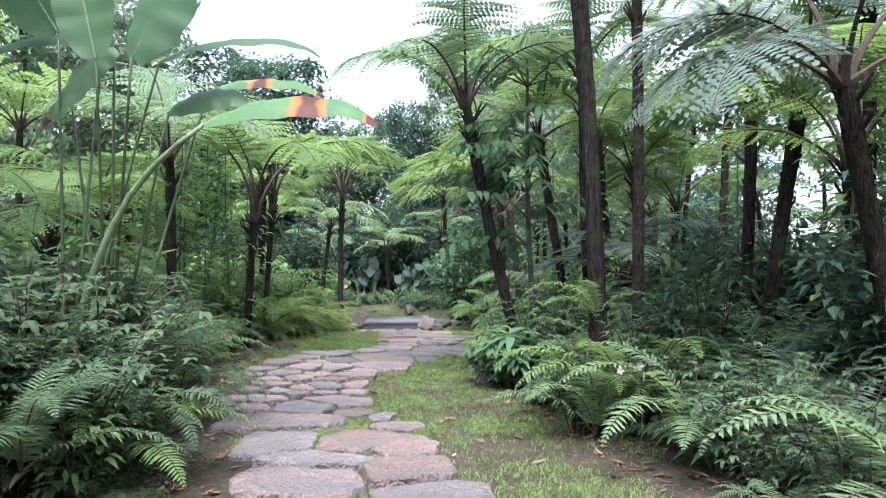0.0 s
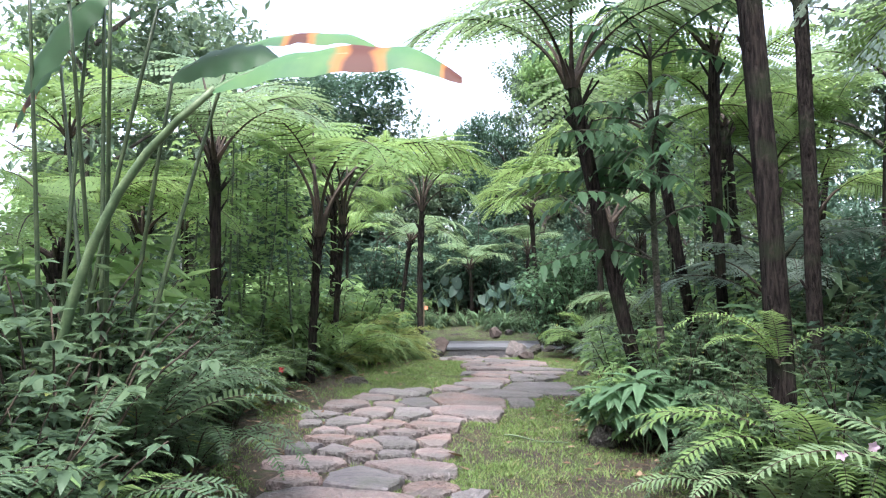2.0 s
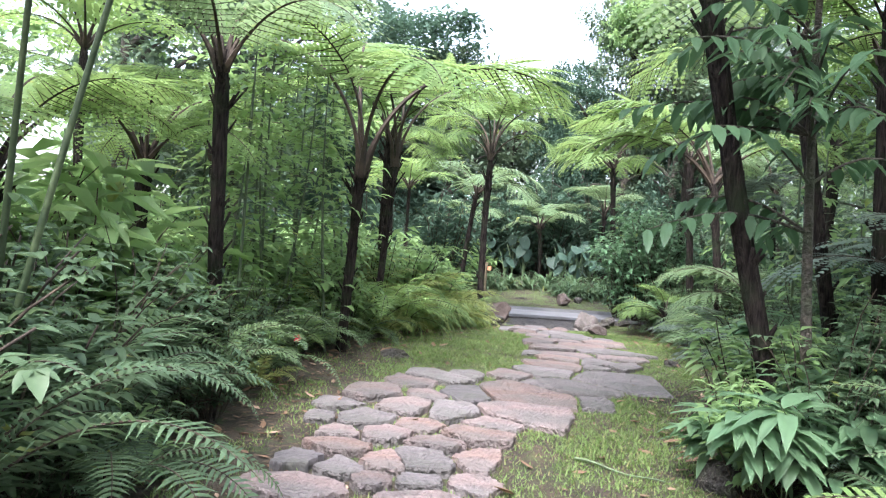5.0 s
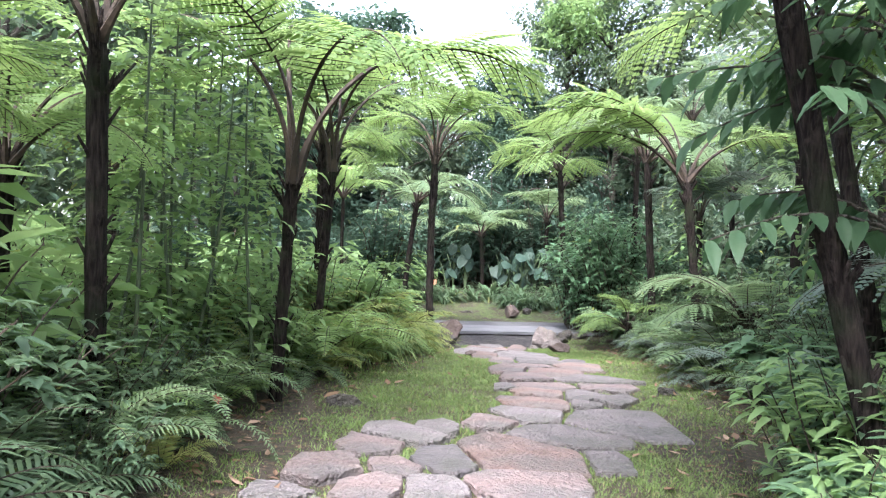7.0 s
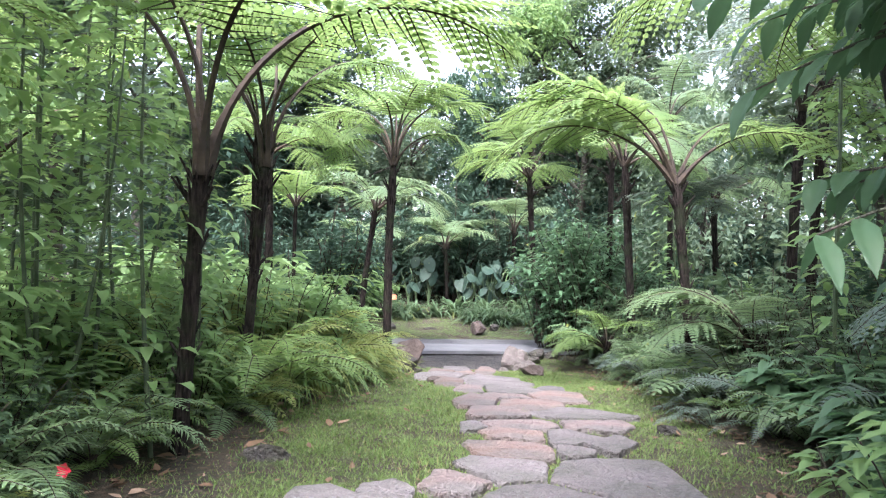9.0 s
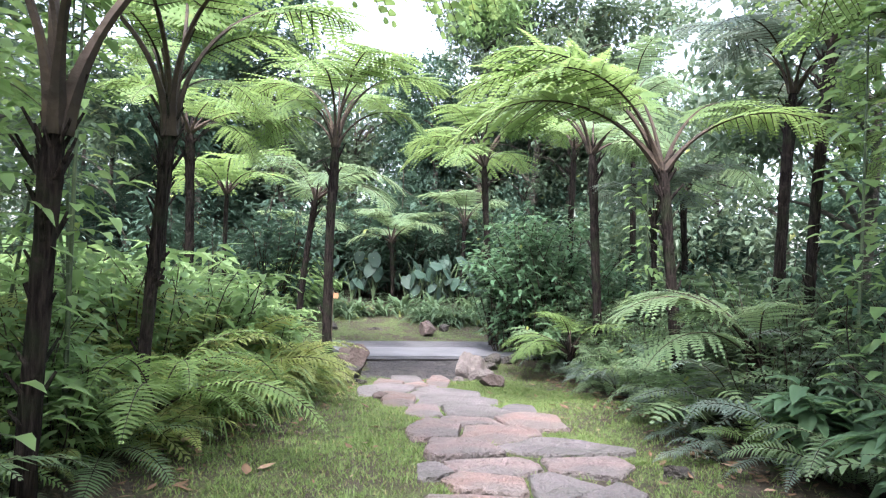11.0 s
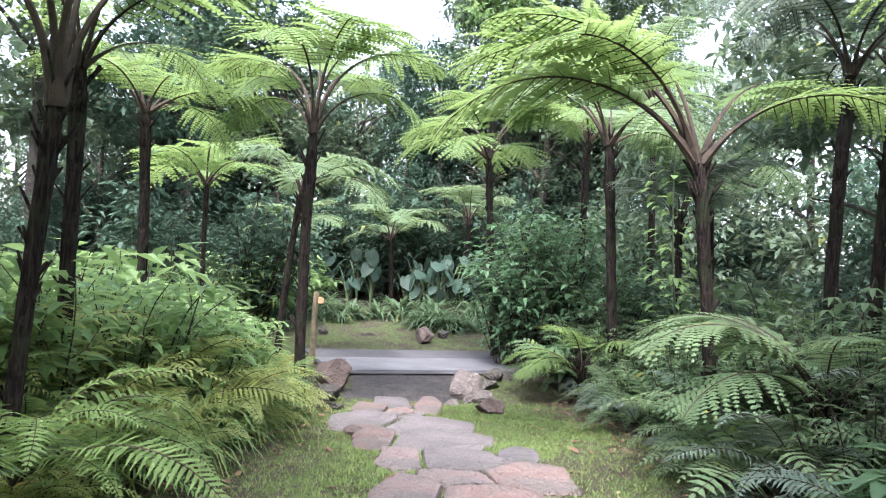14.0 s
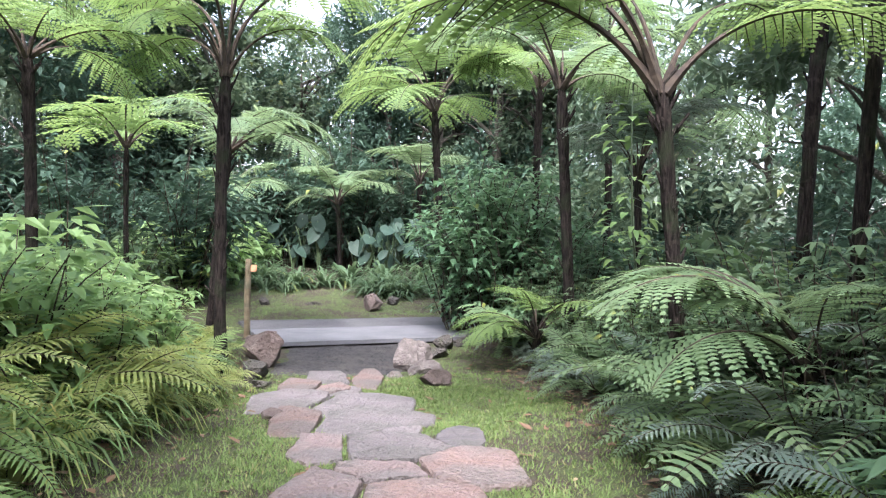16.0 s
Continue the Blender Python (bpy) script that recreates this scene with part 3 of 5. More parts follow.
def trunk_points(foot, top, bend=0.06, seed=1, n=12):
    rr = random.Random(seed)
    k = Vector((rr.uniform(-1, 1), rr.uniform(-1, 1), 0)) * bend * (top - foot).length
    return [foot.lerp(top, i / n) + k * math.sin(math.pi * i / n) for i in range(n + 1)]


def planted(x, y, sink=0.03):
    return Vector((x, y, ground_z(x, y) - sink))


# frond shapes, each made once and shared
TREE_FRONDS = {}
for key, leaf in (("green", LEAF_FERN), ("bright", LEAF_BRIGHT), ("cool", LEAF_COOL)):
    TREE_FRONDS[key] = [frond_mesh("frond_" + key, leaf, rise=r, fall=f, seed=i + 3, width=w, petiole=pe) for i, (r, f, w, pe) in
                        enumerate(((72, -34, 0.36, 0.33), (62, -46, 0.38, 0.28), (80, -14, 0.34, 0.36), (44, -52, 0.40, 0.2)))]
    TREE_FRONDS[key + "_far"] = [coarse_frond_mesh("frond_" + key, leaf, rise=r, fall=f, seed=i + 13) for i, (r, f) in enumerate(((68, -28), (50, -42)))]
TREE_FRONDS["steep"] = [frond_mesh("frond_steep", LEAF_BRIGHT, rise=r, fall=f, seed=i + 33, width=w, petiole=pe) for i, (r, f, w, pe) in enumerate(((88, -30, 0.34, 0.44), (84, -40, 0.36, 0.4), (89, -15, 0.34, 0.46)))]
SWORDS = {}
for key, leaf in (("green", LEAF_FERN), ("bright", LEAF_BRIGHT), ("yellow", LEAF_YELLOW), ("cool", LEAF_COOL)):
    SWORDS[key] = [sword_mesh("frond_" + key, leaf, rise=r, fall=f, seed=i + 23, width=w) for i, (r, f, w) in
                   enumerate(((74, -40, 0.16), (60, -58, 0.15), (82, -15, 0.17), (48, -35, 0.19)))]


SWORDS["dark"] = [sword_mesh("frond_dark", LEAF_SHRUB, rise=r, fall=f, seed=i + 53, width=w) for i, (r, f, w) in enumerate(((74, -40, 0.16), (60, -58, 0.15), (82, -15, 0.17), (48, -35, 0.19)))]
SWORDS["blade"] = [sword_mesh("frond_blade", LEAF_FERN, rise=r, fall=f, seed=i + 43, width=w, pairs=15, blade=0.8) for i, (r, f, w) in enumerate(((62, -40, 0.24), (50, -30, 0.22), (70, -45, 0.24), (40, -25, 0.25)))]


def tree_fern(x, y, top, length, count, key="green", radius=0.075, seed=1, lift=0, label="", far=False, heroes=()):
    """Tree fern: dark fibrous trunk with old stalk stubs below a wheel of arching fronds. top: the crown's place."""
    rr = random.Random(seed * 7 + 1)
    foot, top = planted(x, y, 0.08), Vector(top)
    names = {"green": "green", "steep": "long-stalked bright-green", "bright": "bright yellow-green", "cool": "cool pale-green"}
    ob = thing("tree_fern", label or "tall tree fern with dark fibrous trunk and %s fronds" % names[key], "tree fern", Matrix.Translation(foot), "tree ferns")
    b = Build()
    pts = trunk_points(Vector((0, 0, 0)), top - foot, 0.014, seed, 14)
    rad = [radius * (1.3 - 0.3 * min(1, i / 3)) * (1, 1, 1, 1, 1, 1, 1, 1, 1, 1, 1, 1.04, 1.1, 1.0, 0.6)[i] for i in range(15)]
    b.tube(pts, rad, 6 if far else 16, 0, True, 0.09, rr, 0.14)
    if not far:
        for q in range(40):
            i = rr.randrange(4, 14) if q < 24 else rr.randrange(12, 15)
            a = rr.uniform(0, 6.283)
            d = Vector((math.cos(a), math.sin(a), rr.uniform(1.2, 2.4))).normalized()
            p = pts[i] + Vector((math.cos(a), math.sin(a), 0)) * rad[i] * 0.8
            ln = rr.uniform(0.05, 0.16) * (1.6 if i > 11 else 1)
            b.tube([p, p + d * ln], [0.016, 0.009], 4)
    part("trunk", b.mesh("trunk", [BARK_FERN], True), ob, label="dark brown fibrous trunk")
    kinds = TREE_FRONDS[key + ("_far" if far else "")]
    a0 = rr.uniform(0, 360)
    for i in range(count):
        az = a0 + 360 * i / count + rr.uniform(-14, 14)
        s = length * rr.uniform(0.82, 1.12)
        m = Matrix.Translation(top - foot - Vector((0, 0, 0.08))) @ pose(0, 0, 0, 0, 0, az) @ Matrix.Translation((0, radius * 0.45, 0)) @ pose(0, 0, 0, 0, rr.uniform(-9, 9), 0) @ pose(0, 0, 0, rr.uniform(-8, 10) + lift) @ Matrix.Diagonal((s, s, s, 1))
        part("frond", kinds[rr.randrange(len(kinds))], ob, m)
    for az, s, kind, tilt in heroes:
        part("frond", kinds[kind], ob, Matrix.Translation(top - foot - Vector((0, 0, 0.08))) @ pose(0, 0, 0, 0, 0, az) @ Matrix.Translation((0, radius * 0.45, 0)) @ pose(0, 0, 0, tilt) @ Matrix.Diagonal((s, s, s, 1)))
    return ob


def sword_fern(x, y, size, count, key, seed, lift=0.0, toward=None, spread=360):
    rr = random.Random(seed * 11 + 5)
    words = {"green": "green", "bright": "fresh bright-green", "yellow": "yellowing green", "cool": "pale cool-green", "blade": "broad-bladed green", "dark": "deep-green"}
    ob = thing("sword_fern", "%s sword fern with arching ladder-like fronds at the path's edge" % words[key], "fern", pose(x, y, ground_z(x, y) - 0.02 + lift), "ferns along the path")
    a0 = rr.uniform(0, 360) if toward is None else toward - spread / 2
    for i in range(count):
        az = a0 + spread * (i + rr.uniform(-0.35, 0.35)) / count
        s = size * rr.uniform(0.65, 1.15)
        part("frond", SWORDS[key][rr.randrange(4)], ob, pose(0, 0, 0, 0, rr.uniform(-15, 15), az) @ pose(0, 0, 0, rr.uniform(-14, 12)) @ Matrix.Diagonal((s, s, s, 1)))
    return ob


def joined_fern(name, key, size, count, seed):
    """A whole fern clump in one mesh, for the depth of the beds."""
    rr = random.Random(seed)
    bm = bmesh.new()
    for i in range(count):
        s = size * rr.uniform(0.6, 1.15)
        k = len(bm.verts)
        bm.from_mesh(SWORDS[key][rr.randrange(4)])
        bm.verts.ensure_lookup_table()
        m = pose(0, 0, 0, 0, rr.uniform(-15, 15), 360 * i / count + rr.uniform(-15, 15)) @ pose(0, 0, 0, rr.uniform(-10, 14)) @ Matrix.Diagonal((s, s, s, 1))
        for v in bm.verts[k:]:
            v.co = m @ v.co
    me = bpy.data.meshes.new(name)
    bm.to_mesh(me)
    bm.free()
    src = SWORDS[key][0]
    for mt in src.materials:
        me.materials.append(mt)
    return me


FERN_CLUMPS = {k: [joined_fern("clump_" + k, k, 1.0, 9, s) for s in (1, 2)] for k in SWORDS}
SHRUBS = {
    "herb": [shrub_meshes("herb", LEAF_SHRUB, 1.2, 0.6, 18, 10, 0.095, 0.042, s, 2, low=0.2, droop=0.2, threes=True) for s in (1, 2, 3)],
    "fresh": [shrub_meshes("fresh", LEAF_FRESH, 1.1, 0.5, 12, 10, 0.14, 0.06, s, 3) for s in (4, 5)],
    "broad": [shrub_meshes("broad", LEAF_BIG, 1.1, 0.45, 7, 6, 0.34, 0.14, s, 4, STALK_GREEN, low=0.4) for s in (6, 7)],
    "deep": [shrub_meshes("deep", LEAF_BUSH, 2.0, 0.9, 24, 19, 0.13, 0.065, s, 3) for s in (8, 9)],
    "low": [shrub_meshes("low", LEAF_SHRUB, 0.45, 0.4, 16, 8, 0.10, 0.035, s, 2) for s in (10, 11)],
}
SHRUB_WORDS = {"herb": "dense dark-green leafy shrub with narrow leaves in the bed", "fresh": "fresh light-green leafy shrub in the bed",
               "broad": "broad-leaved green plant with glossy veined leaves", "deep": "tall dark-green shrub in deep shade", "low": "low dark-green ground plant in leaf litter"}


def shrub(x, y, key, size, seed, lift=0.0):
    rr = random.Random(seed * 13 + 3)
    st, lv = SHRUBS[key][rr.randrange(len(SHRUBS[key]))]
    s = size * rr.uniform(0.88, 1.12)
    ob = thing("shrub", SHRUB_WORDS[key], "shrub", pose(x, y, ground_z(x, y) - 0.02 + lift, rr.uniform(-6, 6), rr.uniform(-6, 6), rr.uniform(0, 360)) @ Matrix.Diagonal((s, s, s, 1)), "shrubs in the beds")
    part("stem", st, ob)
    part("foliage", lv, ob)
    return ob


def clump(x, y, key, size, seed):
    rr = random.Random(seed * 17 + 3)
    words = {"green": "green", "bright": "bright-green", "yellow": "yellow-green", "cool": "pale-green"}
    s = size * rr.uniform(0.85, 1.15)
    ob = new("fern", FERN_CLUMPS[key][rr.randrange(2)])
    ob.matrix_world = pose(x, y, ground_z(x, y) - 0.02, rr.uniform(-6, 6), rr.uniform(-6, 6), rr.uniform(0, 360)) @ Matrix.Diagonal((s, s, s, 1))
    return tagged(ob, "%s fern clump deep in the planted bed" % words[key], "fern", "ferns in the beds")


# ---- tree ferns beside the path ----
tree_fern(1.12, 6.4, (0.38, 6.3, 3.12), 1.9, 7, "green", 0.057, 1, label="leaning tree fern with mossy dark trunk and green fronds")
tree_fern(1.5, 4.1, (1.30, 4.5, 4.3), 2.1, 5, "bright", 0.064, 2)
tree_fern(2.1, 5.4, (2.32, 6.4, 4.7), 2.1, 5, "bright", 0.054, 48)
tree_fern(2.92, 9.95, (2.5, 9.8, 3.55), 2.0, 7, "bright", 0.062, 3)
tree_fern(3.5, 6.0, (4.05, 6.0, 3.4), 2.0, 6, "bright", 0.072, 4)
tree_fern(3.6, 6.6, (3.7, 6.5, 3.9), 2.0, 6, "bright", 0.065, 5)
tree_fern(4.42, 5.5, (4.45, 5.5, 4.4), 2.0, 6, "bright", 0.065, 6)
tree_fern(2.0, 8.5, (1.45, 8.65, 3.2), 1.8, 6, "bright", 0.062, 7)
tree_fern(2.12, 8.0, (1.98, 8.0, 3.9), 1.9, 6, "bright", 0.056, 8)
tree_fern(3.6, 3.4, (2.95, 3.1, 2.55), 2.0, 6, "cool", 0.065, 9, -2, heroes=((104, 1.75, 3, -12), (128, 1.75, 3, -14), (82, 1.9, 1, -8)))
tree_fern(-3.0, 6.64, (-3.11, 6.64, 2.55), 1.7, 8, "green", 0.054, 10, 8)
tree_fern(-2.82, 9.0, (-2.72, 8.9, 2.0), 2.7, 5, "steep", 0.048, 11, -2)
tree_fern(-3.4, 12.0, (-3.42, 12.0, 2.85), 1.6, 6, "bright", 0.05, 12, 8)
tree_fern(-3.0, 10.7, (-2.95, 10.9, 2.35), 2.3, 5, "steep", 0.044, 13, 0)
# two added tree ferns, trunks out of view, their canopy shades the left bed
tree_fern(-4.3, 2.4, (-4.3, 2.4, 3.5), 2.1, 9, "green", 0.06, 45)
tree_fern(-3.9, 0.4, (-3.9, 0.4, 3.4), 2.0, 9, "green", 0.06, 46)
tree_fern(-5.6, 6.2, (-5.6, 6.2, 4.3), 2.0, 5, "bright", 0.06, 47)
tree_fern(-2.43, 15.5, (-2.48, 15.6, 3.1), 2.1, 8, "steep", 0.061, 14, -4, heroes=((150, 1.5, 1, -18), (-100, 1.6, 1, -20), (60, 1.6, 1, -22)))
tree_fern(-3.75, 19.9, (-3.45, 19.7, 2.75), 1.6, 6, "green", 0.055, 49, 0, heroes=((-92, 2.0, 1, -6), (-115, 1.9, 3, -8), (-70, 1.8, 3, 0)))
tree_fern(-4.35, 15.5, (-4.46, 15.5, 3.2), 1.6, 9, "bright", 0.054, 15)
tree_fern(0.15, 21.1, (-0.19, 21.1, 3.75), 2.1, 11, "bright", 0.061, 16, -4)
tree_fern(1.62, 17.3, (1.36, 17.3, 3.45), 2.0, 9, "green", 0.07, 17)
tree_fern(1.6, 20.2, (1.52, 20.0, 4.0), 1.8, 8, "bright", 0.054, 18)
tree_fern(1.66, 13.4, (1.36, 13.3, 2.62), 2.0, 0, "bright", 0.058, 19, -2, heroes=((95, 2.7, 1, -10), (72, 2.8, 0, -2), (118, 2.3, 0, -4), (20, 2.2, 2, 0), (262, 2.3, 1, -6), (300, 2.1, 0, 0), (100, 2.5, 2, -8)))
tree_fern(2.95, 21.0, (2.88, 21.0, 5.0), 2.0, 8, "green", 0.058, 20)
tree_fern(3.3, 14.8, (3.4, 14.8, 3.9), 2.0, 7, "cool", 0.07, 21)
tree_fern(2.3, 17.0, (2.3, 17.0, 2.3), 1.6, 8, "cool", 0.043, 22)
tree_fern(-2.5, 28.0, (-2.6, 27.8, 2.3), 1.9, 9, "green", 0.058, 23)
tree_fern(-5.2, 27.0, (-5.2, 26.8, 2.1), 1.9, 9, "green", 0.058, 24)
tree_fern(-0.4, 28.6, (-0.4, 28.4, 2.9), 1.9, 9, "green", 0.058, 25)
for i, (x, y, z, n, key) in enumerate(((4.9, 4.3, 3.1, 8, "bright"), (5.7, 5.6, 3.6, 8, "green"), (5.4, 3.2, 2.5, 8, "bright"), (6.4, 4.4, 3.4, 8, "green"), (3.9, 4.6, 2.2, 7, "bright"), (7.4, 5.2, 3.0, 8, "bright"), (3.6, 11.2, 3.0, 8, "bright"), (4.4, 12.6, 2.6, 8, "bright"))):
    tree_fern(x, y, (x + 0.25 * math.sin(3.0 * i), y, z), 1.9, n, key, 0.06, 250 + i)
# deeper tree ferns on both sides
rng = random.Random(77)
k = 0
while k < 5:
    x, y = rng.uniform(-11, -5.2), rng.uniform(3.5, 21)
    if x > -5.4 and y < 5:
        continue
    k += 1
    tree_fern(x, y, (x + rng.uniform(-0.2, 0.2), y, rng.uniform(1.9, 3.4) + 0.12 * (-x - 4)), rng.uniform(1.5, 2.1), 9, rng.choice(("bright", "bright", "green")), 0.05, 100 + k, far=x < -4.9)
k = 0
while k < 15:
    x, y = rng.uniform(2.6, 11), rng.uniform(-1.0, 22)
    if x < 3.8 and y < 4:
        continue
    k += 1
    tree_fern(x, y, (x + rng.uniform(-0.4, 0.4), y, rng.uniform(2.6, 4.6)), rng.uniform(1.6, 2.2), 8, rng.choice(("green", "green", "cool", "bright")), 0.055, 200 + k, far=x > 4.4)


# ---- banana-like clump with large leaves ----
def big_leaf(base, tip, width, arch, roll=0.0, mat=LEAF_BIG, seed=1, burn=None):
    """A long ribbed leaf from base to tip, arched, with wavy torn edges and a midrib."""
    rr = random.Random(seed)
    base, tip = Vector(base), Vector(tip)
    d = tip - base
    side = d.cross(Vector((0, 0, 1))).normalized()
    side = Matrix.Rotation(radians(roll), 3, d.normalized()) @ side
    up = side.cross(d).normalized()
    n, rows, mids, burns = 22, [], [], []
    for i in range(n + 1):
        s = i / n
        c = base + d * s + Vector((0, 0, arch * math.sin(math.pi * s ** 0.8))) - Vector((0, 0, 0.35 * max(0, s - 0.75) ** 2 * d.length * 4))
        w = width * (math.sin(math.pi * min(1, s * 0.93 + 0.05)) ** 0.55) * 0.5
        row = []
        for j in (-1, -0.66, -0.33, 0, 0.33, 0.66, 1):
            wob = 0.008 * math.sin(s * 25 + seed) * abs(j) + rr.uniform(-0.003, 0.003)
            row.append(c + side * (w * j * (1 + (rr.uniform(-0.03, 0.015) if abs(j) == 1 else 0))) + up * (abs(j) ** 1.6 * w * -0.28 + wob))
            burns.append(0.0 if burn is None else max(0.0, 1 - abs(s - burn) / 0.13) * (0.8 + 0.2 * abs(j)) + (0.9 if s > 0.93 else 0.0))
        rows.append(row)
        mids.append(c + up * -0.008)
    b = Build()
    b.sheet(rows)
    b.tube(mids, [0.012 * (1 - 0.8 * i / n) for i in range(n + 1)], 5, 1)
    me = b.mesh("leaf", [mat, STALK_GREEN], True)
    at = me.attributes.new("burn", "FLOAT", "POINT")
    at.data.foreach_set("value", burns + [0.0] * (len(me.vertices) - len(burns)))
    return me


banana = thing("banana_plant", "large banana-like plant with broad leaves and a burnt leaf", "banana plant", Matrix.Translation(planted(-2.45, 3.7)))
off = -planted(-2.45, 3.7)
for i, (base, tip, width, arch, roll, burn) in enumerate((
        ((-1.45, 3.05, 2.16), (-0.24, 3.0, 2.26), 0.25, 0.1, 48, 0.6), ((-1.62, 3.6, 2.52), (-0.72, 3.6, 2.56), 0.2, 0.08, 35, 0.45),
        ((-1.84, 3.2, 2.64), (-0.68, 3.2, 2.78), 0.2, 0.1, 30, None), ((-1.88, 2.84, 2.56), (-1.5, 2.8, 3.3), 0.5, 0.0, 75, None),
        ((-2.24, 3.35, 2.78), (-2.66, 3.3, 2.3), 0.34, 0.08, -55, None), ((-2.35, 3.4, 2.8), (-3.3, 3.4, 2.74), 0.32, 0.12, -30, None),
        ((-1.8, 3.3, 2.3), (-1.22, 3.3, 2.42), 0.28, 0.06, 50, None), ((-2.8, 3.8, 2.55), (-3.1, 3.8, 2.18), 0.24, 0.08, -40, 0.7),
        ((-2.58, 3.2, 2.85), (-2.92, 3.15, 3.4), 0.5, 0.0, 65, None), ((-2.2, 3.0, 2.6), (-2.35, 2.95, 3.3), 0.4, 0.0, 80, None))):
    leaf = part("leaf", big_leaf(base, tip, width, arch, roll, LEAF_BURNT if burn else LEAF_LARGE, i + 1, burn), banana, Matrix.Translation(off), "green leaf with a burnt brown band" if burn else "")
    b = Build()
    foot = Vector((-2.5 + 0.2 * math.sin(i * 2.1), 3.75 + 0.2 * math.cos(i * 2.1), ground_z(-2.5, 3.75) - 0.03))
    bow = Vector((0, 0, 0.1))
    if i == 0:
        foot, bow = Vector((-2.7, 3.5, ground_z(-2.7, 3.5) - 0.03)), Vector((-0.12, 0, 0.42))
    bv = Vector(base)
    b.tube([foot.lerp(bv, s / 8) + bow * math.sin(math.pi * s / 8) for s in range(9)], [(0.034 if i == 0 else 0.017) * (1 - 0.06 * s) for s in range(9)], 8)
    part("stalk", b.mesh("stalk", [STALK_GREEN if i == 0 else STALK_OLIVE], True), banana, Matrix.Translation(off))


# ---- slender leafy canes ----
def cane(x, y, height, seed):
    rr = random.Random(seed)
    ob = thing("leafy_cane", "slender dark cane with many light-green leaves", "bamboo", Matrix.Translation(planted(x, y)), "canes beside the path")
    pts = trunk_points(Vector((0, 0, 0)), Vector((rr.uniform(-0.35, 0.35), rr.uniform(-0.3, 0.3), height)), 0.03, seed, 12)
    b, lb = Build(), Build()
    b.tube(pts, [0.019 * (1 - 0.7 * i / 12) for i in range(13)], 6)
    for i in range(int(height * 44)):
        s = rr.uniform(0.12, 1.0)
        q = min(s * 12, 11.99)
        p = pts[int(q)].lerp(pts[int(q) + 1], q - int(q))
        a = rr.uniform(0, 6.283)
        d = Vector((math.cos(a), math.sin(a), rr.uniform(-0.4, 0.35))).normalized()
        reach = rr.uniform(0.03, 0.38)
        if reach > 0.15 and i % 3 == 0:
            lb.tube([p, p + d * reach], [0.005, 0.002], 3, 1)
        add_leaf(lb, p + d * reach, d, Vector((0, 0, 1)), rr.uniform(0.10, 0.18), rr.uniform(0.06, 0.10), rr.uniform(0.1, 0.5))
    part("cane", b.mesh("cane", [STALK_OLIVE], True), ob)
    part("foliage", lb.mesh("foliage", [LEAF_CANE, STALK_OLIVE], True), ob)


rng = random.Random(31)
for i in range(11):
    cane(rng.uniform(-4.6, -2.95), rng.uniform(8.6, 11.6), rng.uniform(3.4, 4.6), 300 + i)
for i in range(6):
    cane(rng.uniform(-4.4, -3.25), rng.uniform(7.4, 9.0), rng.uniform(2.6, 3.6), 320 + i)
for i, (x, y) in enumerate(((1.9, 10.2), (2.4, 11.4), (2.2, 16.0), (2.7, 9.4), (3.2, 12.4), (3.4, 4.4), (3.9, 7.6))):
    cane(x, y, rng.uniform(2.4, 4.0), 340 + i)


# ---- a small tree with large drooping leaves by the leaning trunk ----
def leafy_branch(lb, b, rr, p0, p1, count, ln, w):
    pts = [p0.lerp(p1, i / 6) + Vector((0, 0, 0.12 * math.sin(math.pi * i / 6))) for i in range(7)]
    b.tube(pts, [0.012 * (1 - 0.7 * i / 6) for i in range(7)], 5)
    for j in range(count):
        s = 0.25 + 0.75 * j / max(1, count - 1)
        q = min(s * 6, 5.99)
        p = pts[int(q)].lerp(pts[int(q) + 1], q - int(q))
        dirn = (p1 - p0).normalized()
        sd = dirn.cross(Vector((0, 0, 1))).normalized() * (1 if j % 2 else -1)
        d = (sd * rr.uniform(0.5, 1.0) + dirn * rr.uniform(0.2, 0.8) - Vector((0, 0, rr.uniform(0.3, 1.0)))).normalized()
        add_leaf(lb, p, d, Vector((0, 0, 1)), ln * rr.uniform(0.7, 1.15), w * rr.uniform(0.75, 1.1), rr.uniform(0.0, 0.25), fine=True)


tree = thing("small_tree", "small broad-leaved tree with large drooping green leaves", "tree", Matrix.Translation(planted(1.25, 6.6)))
rr = random.Random(9)
b, lb = Build(), Build()
stem = trunk_points(Vector((0, 0, 0)), Vector((-0.15, -0.05, 3.7)), 0.03, 4, 12)
b.tube(stem, [0.04 * (1 - 0.6 * i / 12) for i in range(13)], 8)
for i in range(34):
    z = rr.uniform(1.6, 3.7)
    p = stem[min(12, int(z / 3.7 * 12))]
    a = rr.uniform(100, 280) if i % 4 else rr.uniform(0, 360)
    r = rr.uniform(0.6, 1.15)
    leafy_branch(lb, b, rr, p, p + Vector((r * math.cos(radians(a)), r * math.sin(radians(a)), rr.uniform(-0.2, 0.25))), 13, 0.2, 0.085)
part("trunk", b.mesh("trunk", [BARK_GREY], True), tree)
part("crown", lb.mesh("crown", [LEAF_LARGE], True), tree)

for i, (x, y, key, s) in enumerate(((0.98, 6.55, "fresh", 0.95), (1.2, 6.8, "broad", 0.9), (1.25, 6.1, "herb", 0.9), (1.0, 7.1, "fresh", 0.9), (0.88, 6.0, "broad", 0.62), (0.95, 6.8, "broad", 0.6), (1.3, 7.4, "fresh", 1.05))):
    shrub(x, y, key, s, 450 + i)

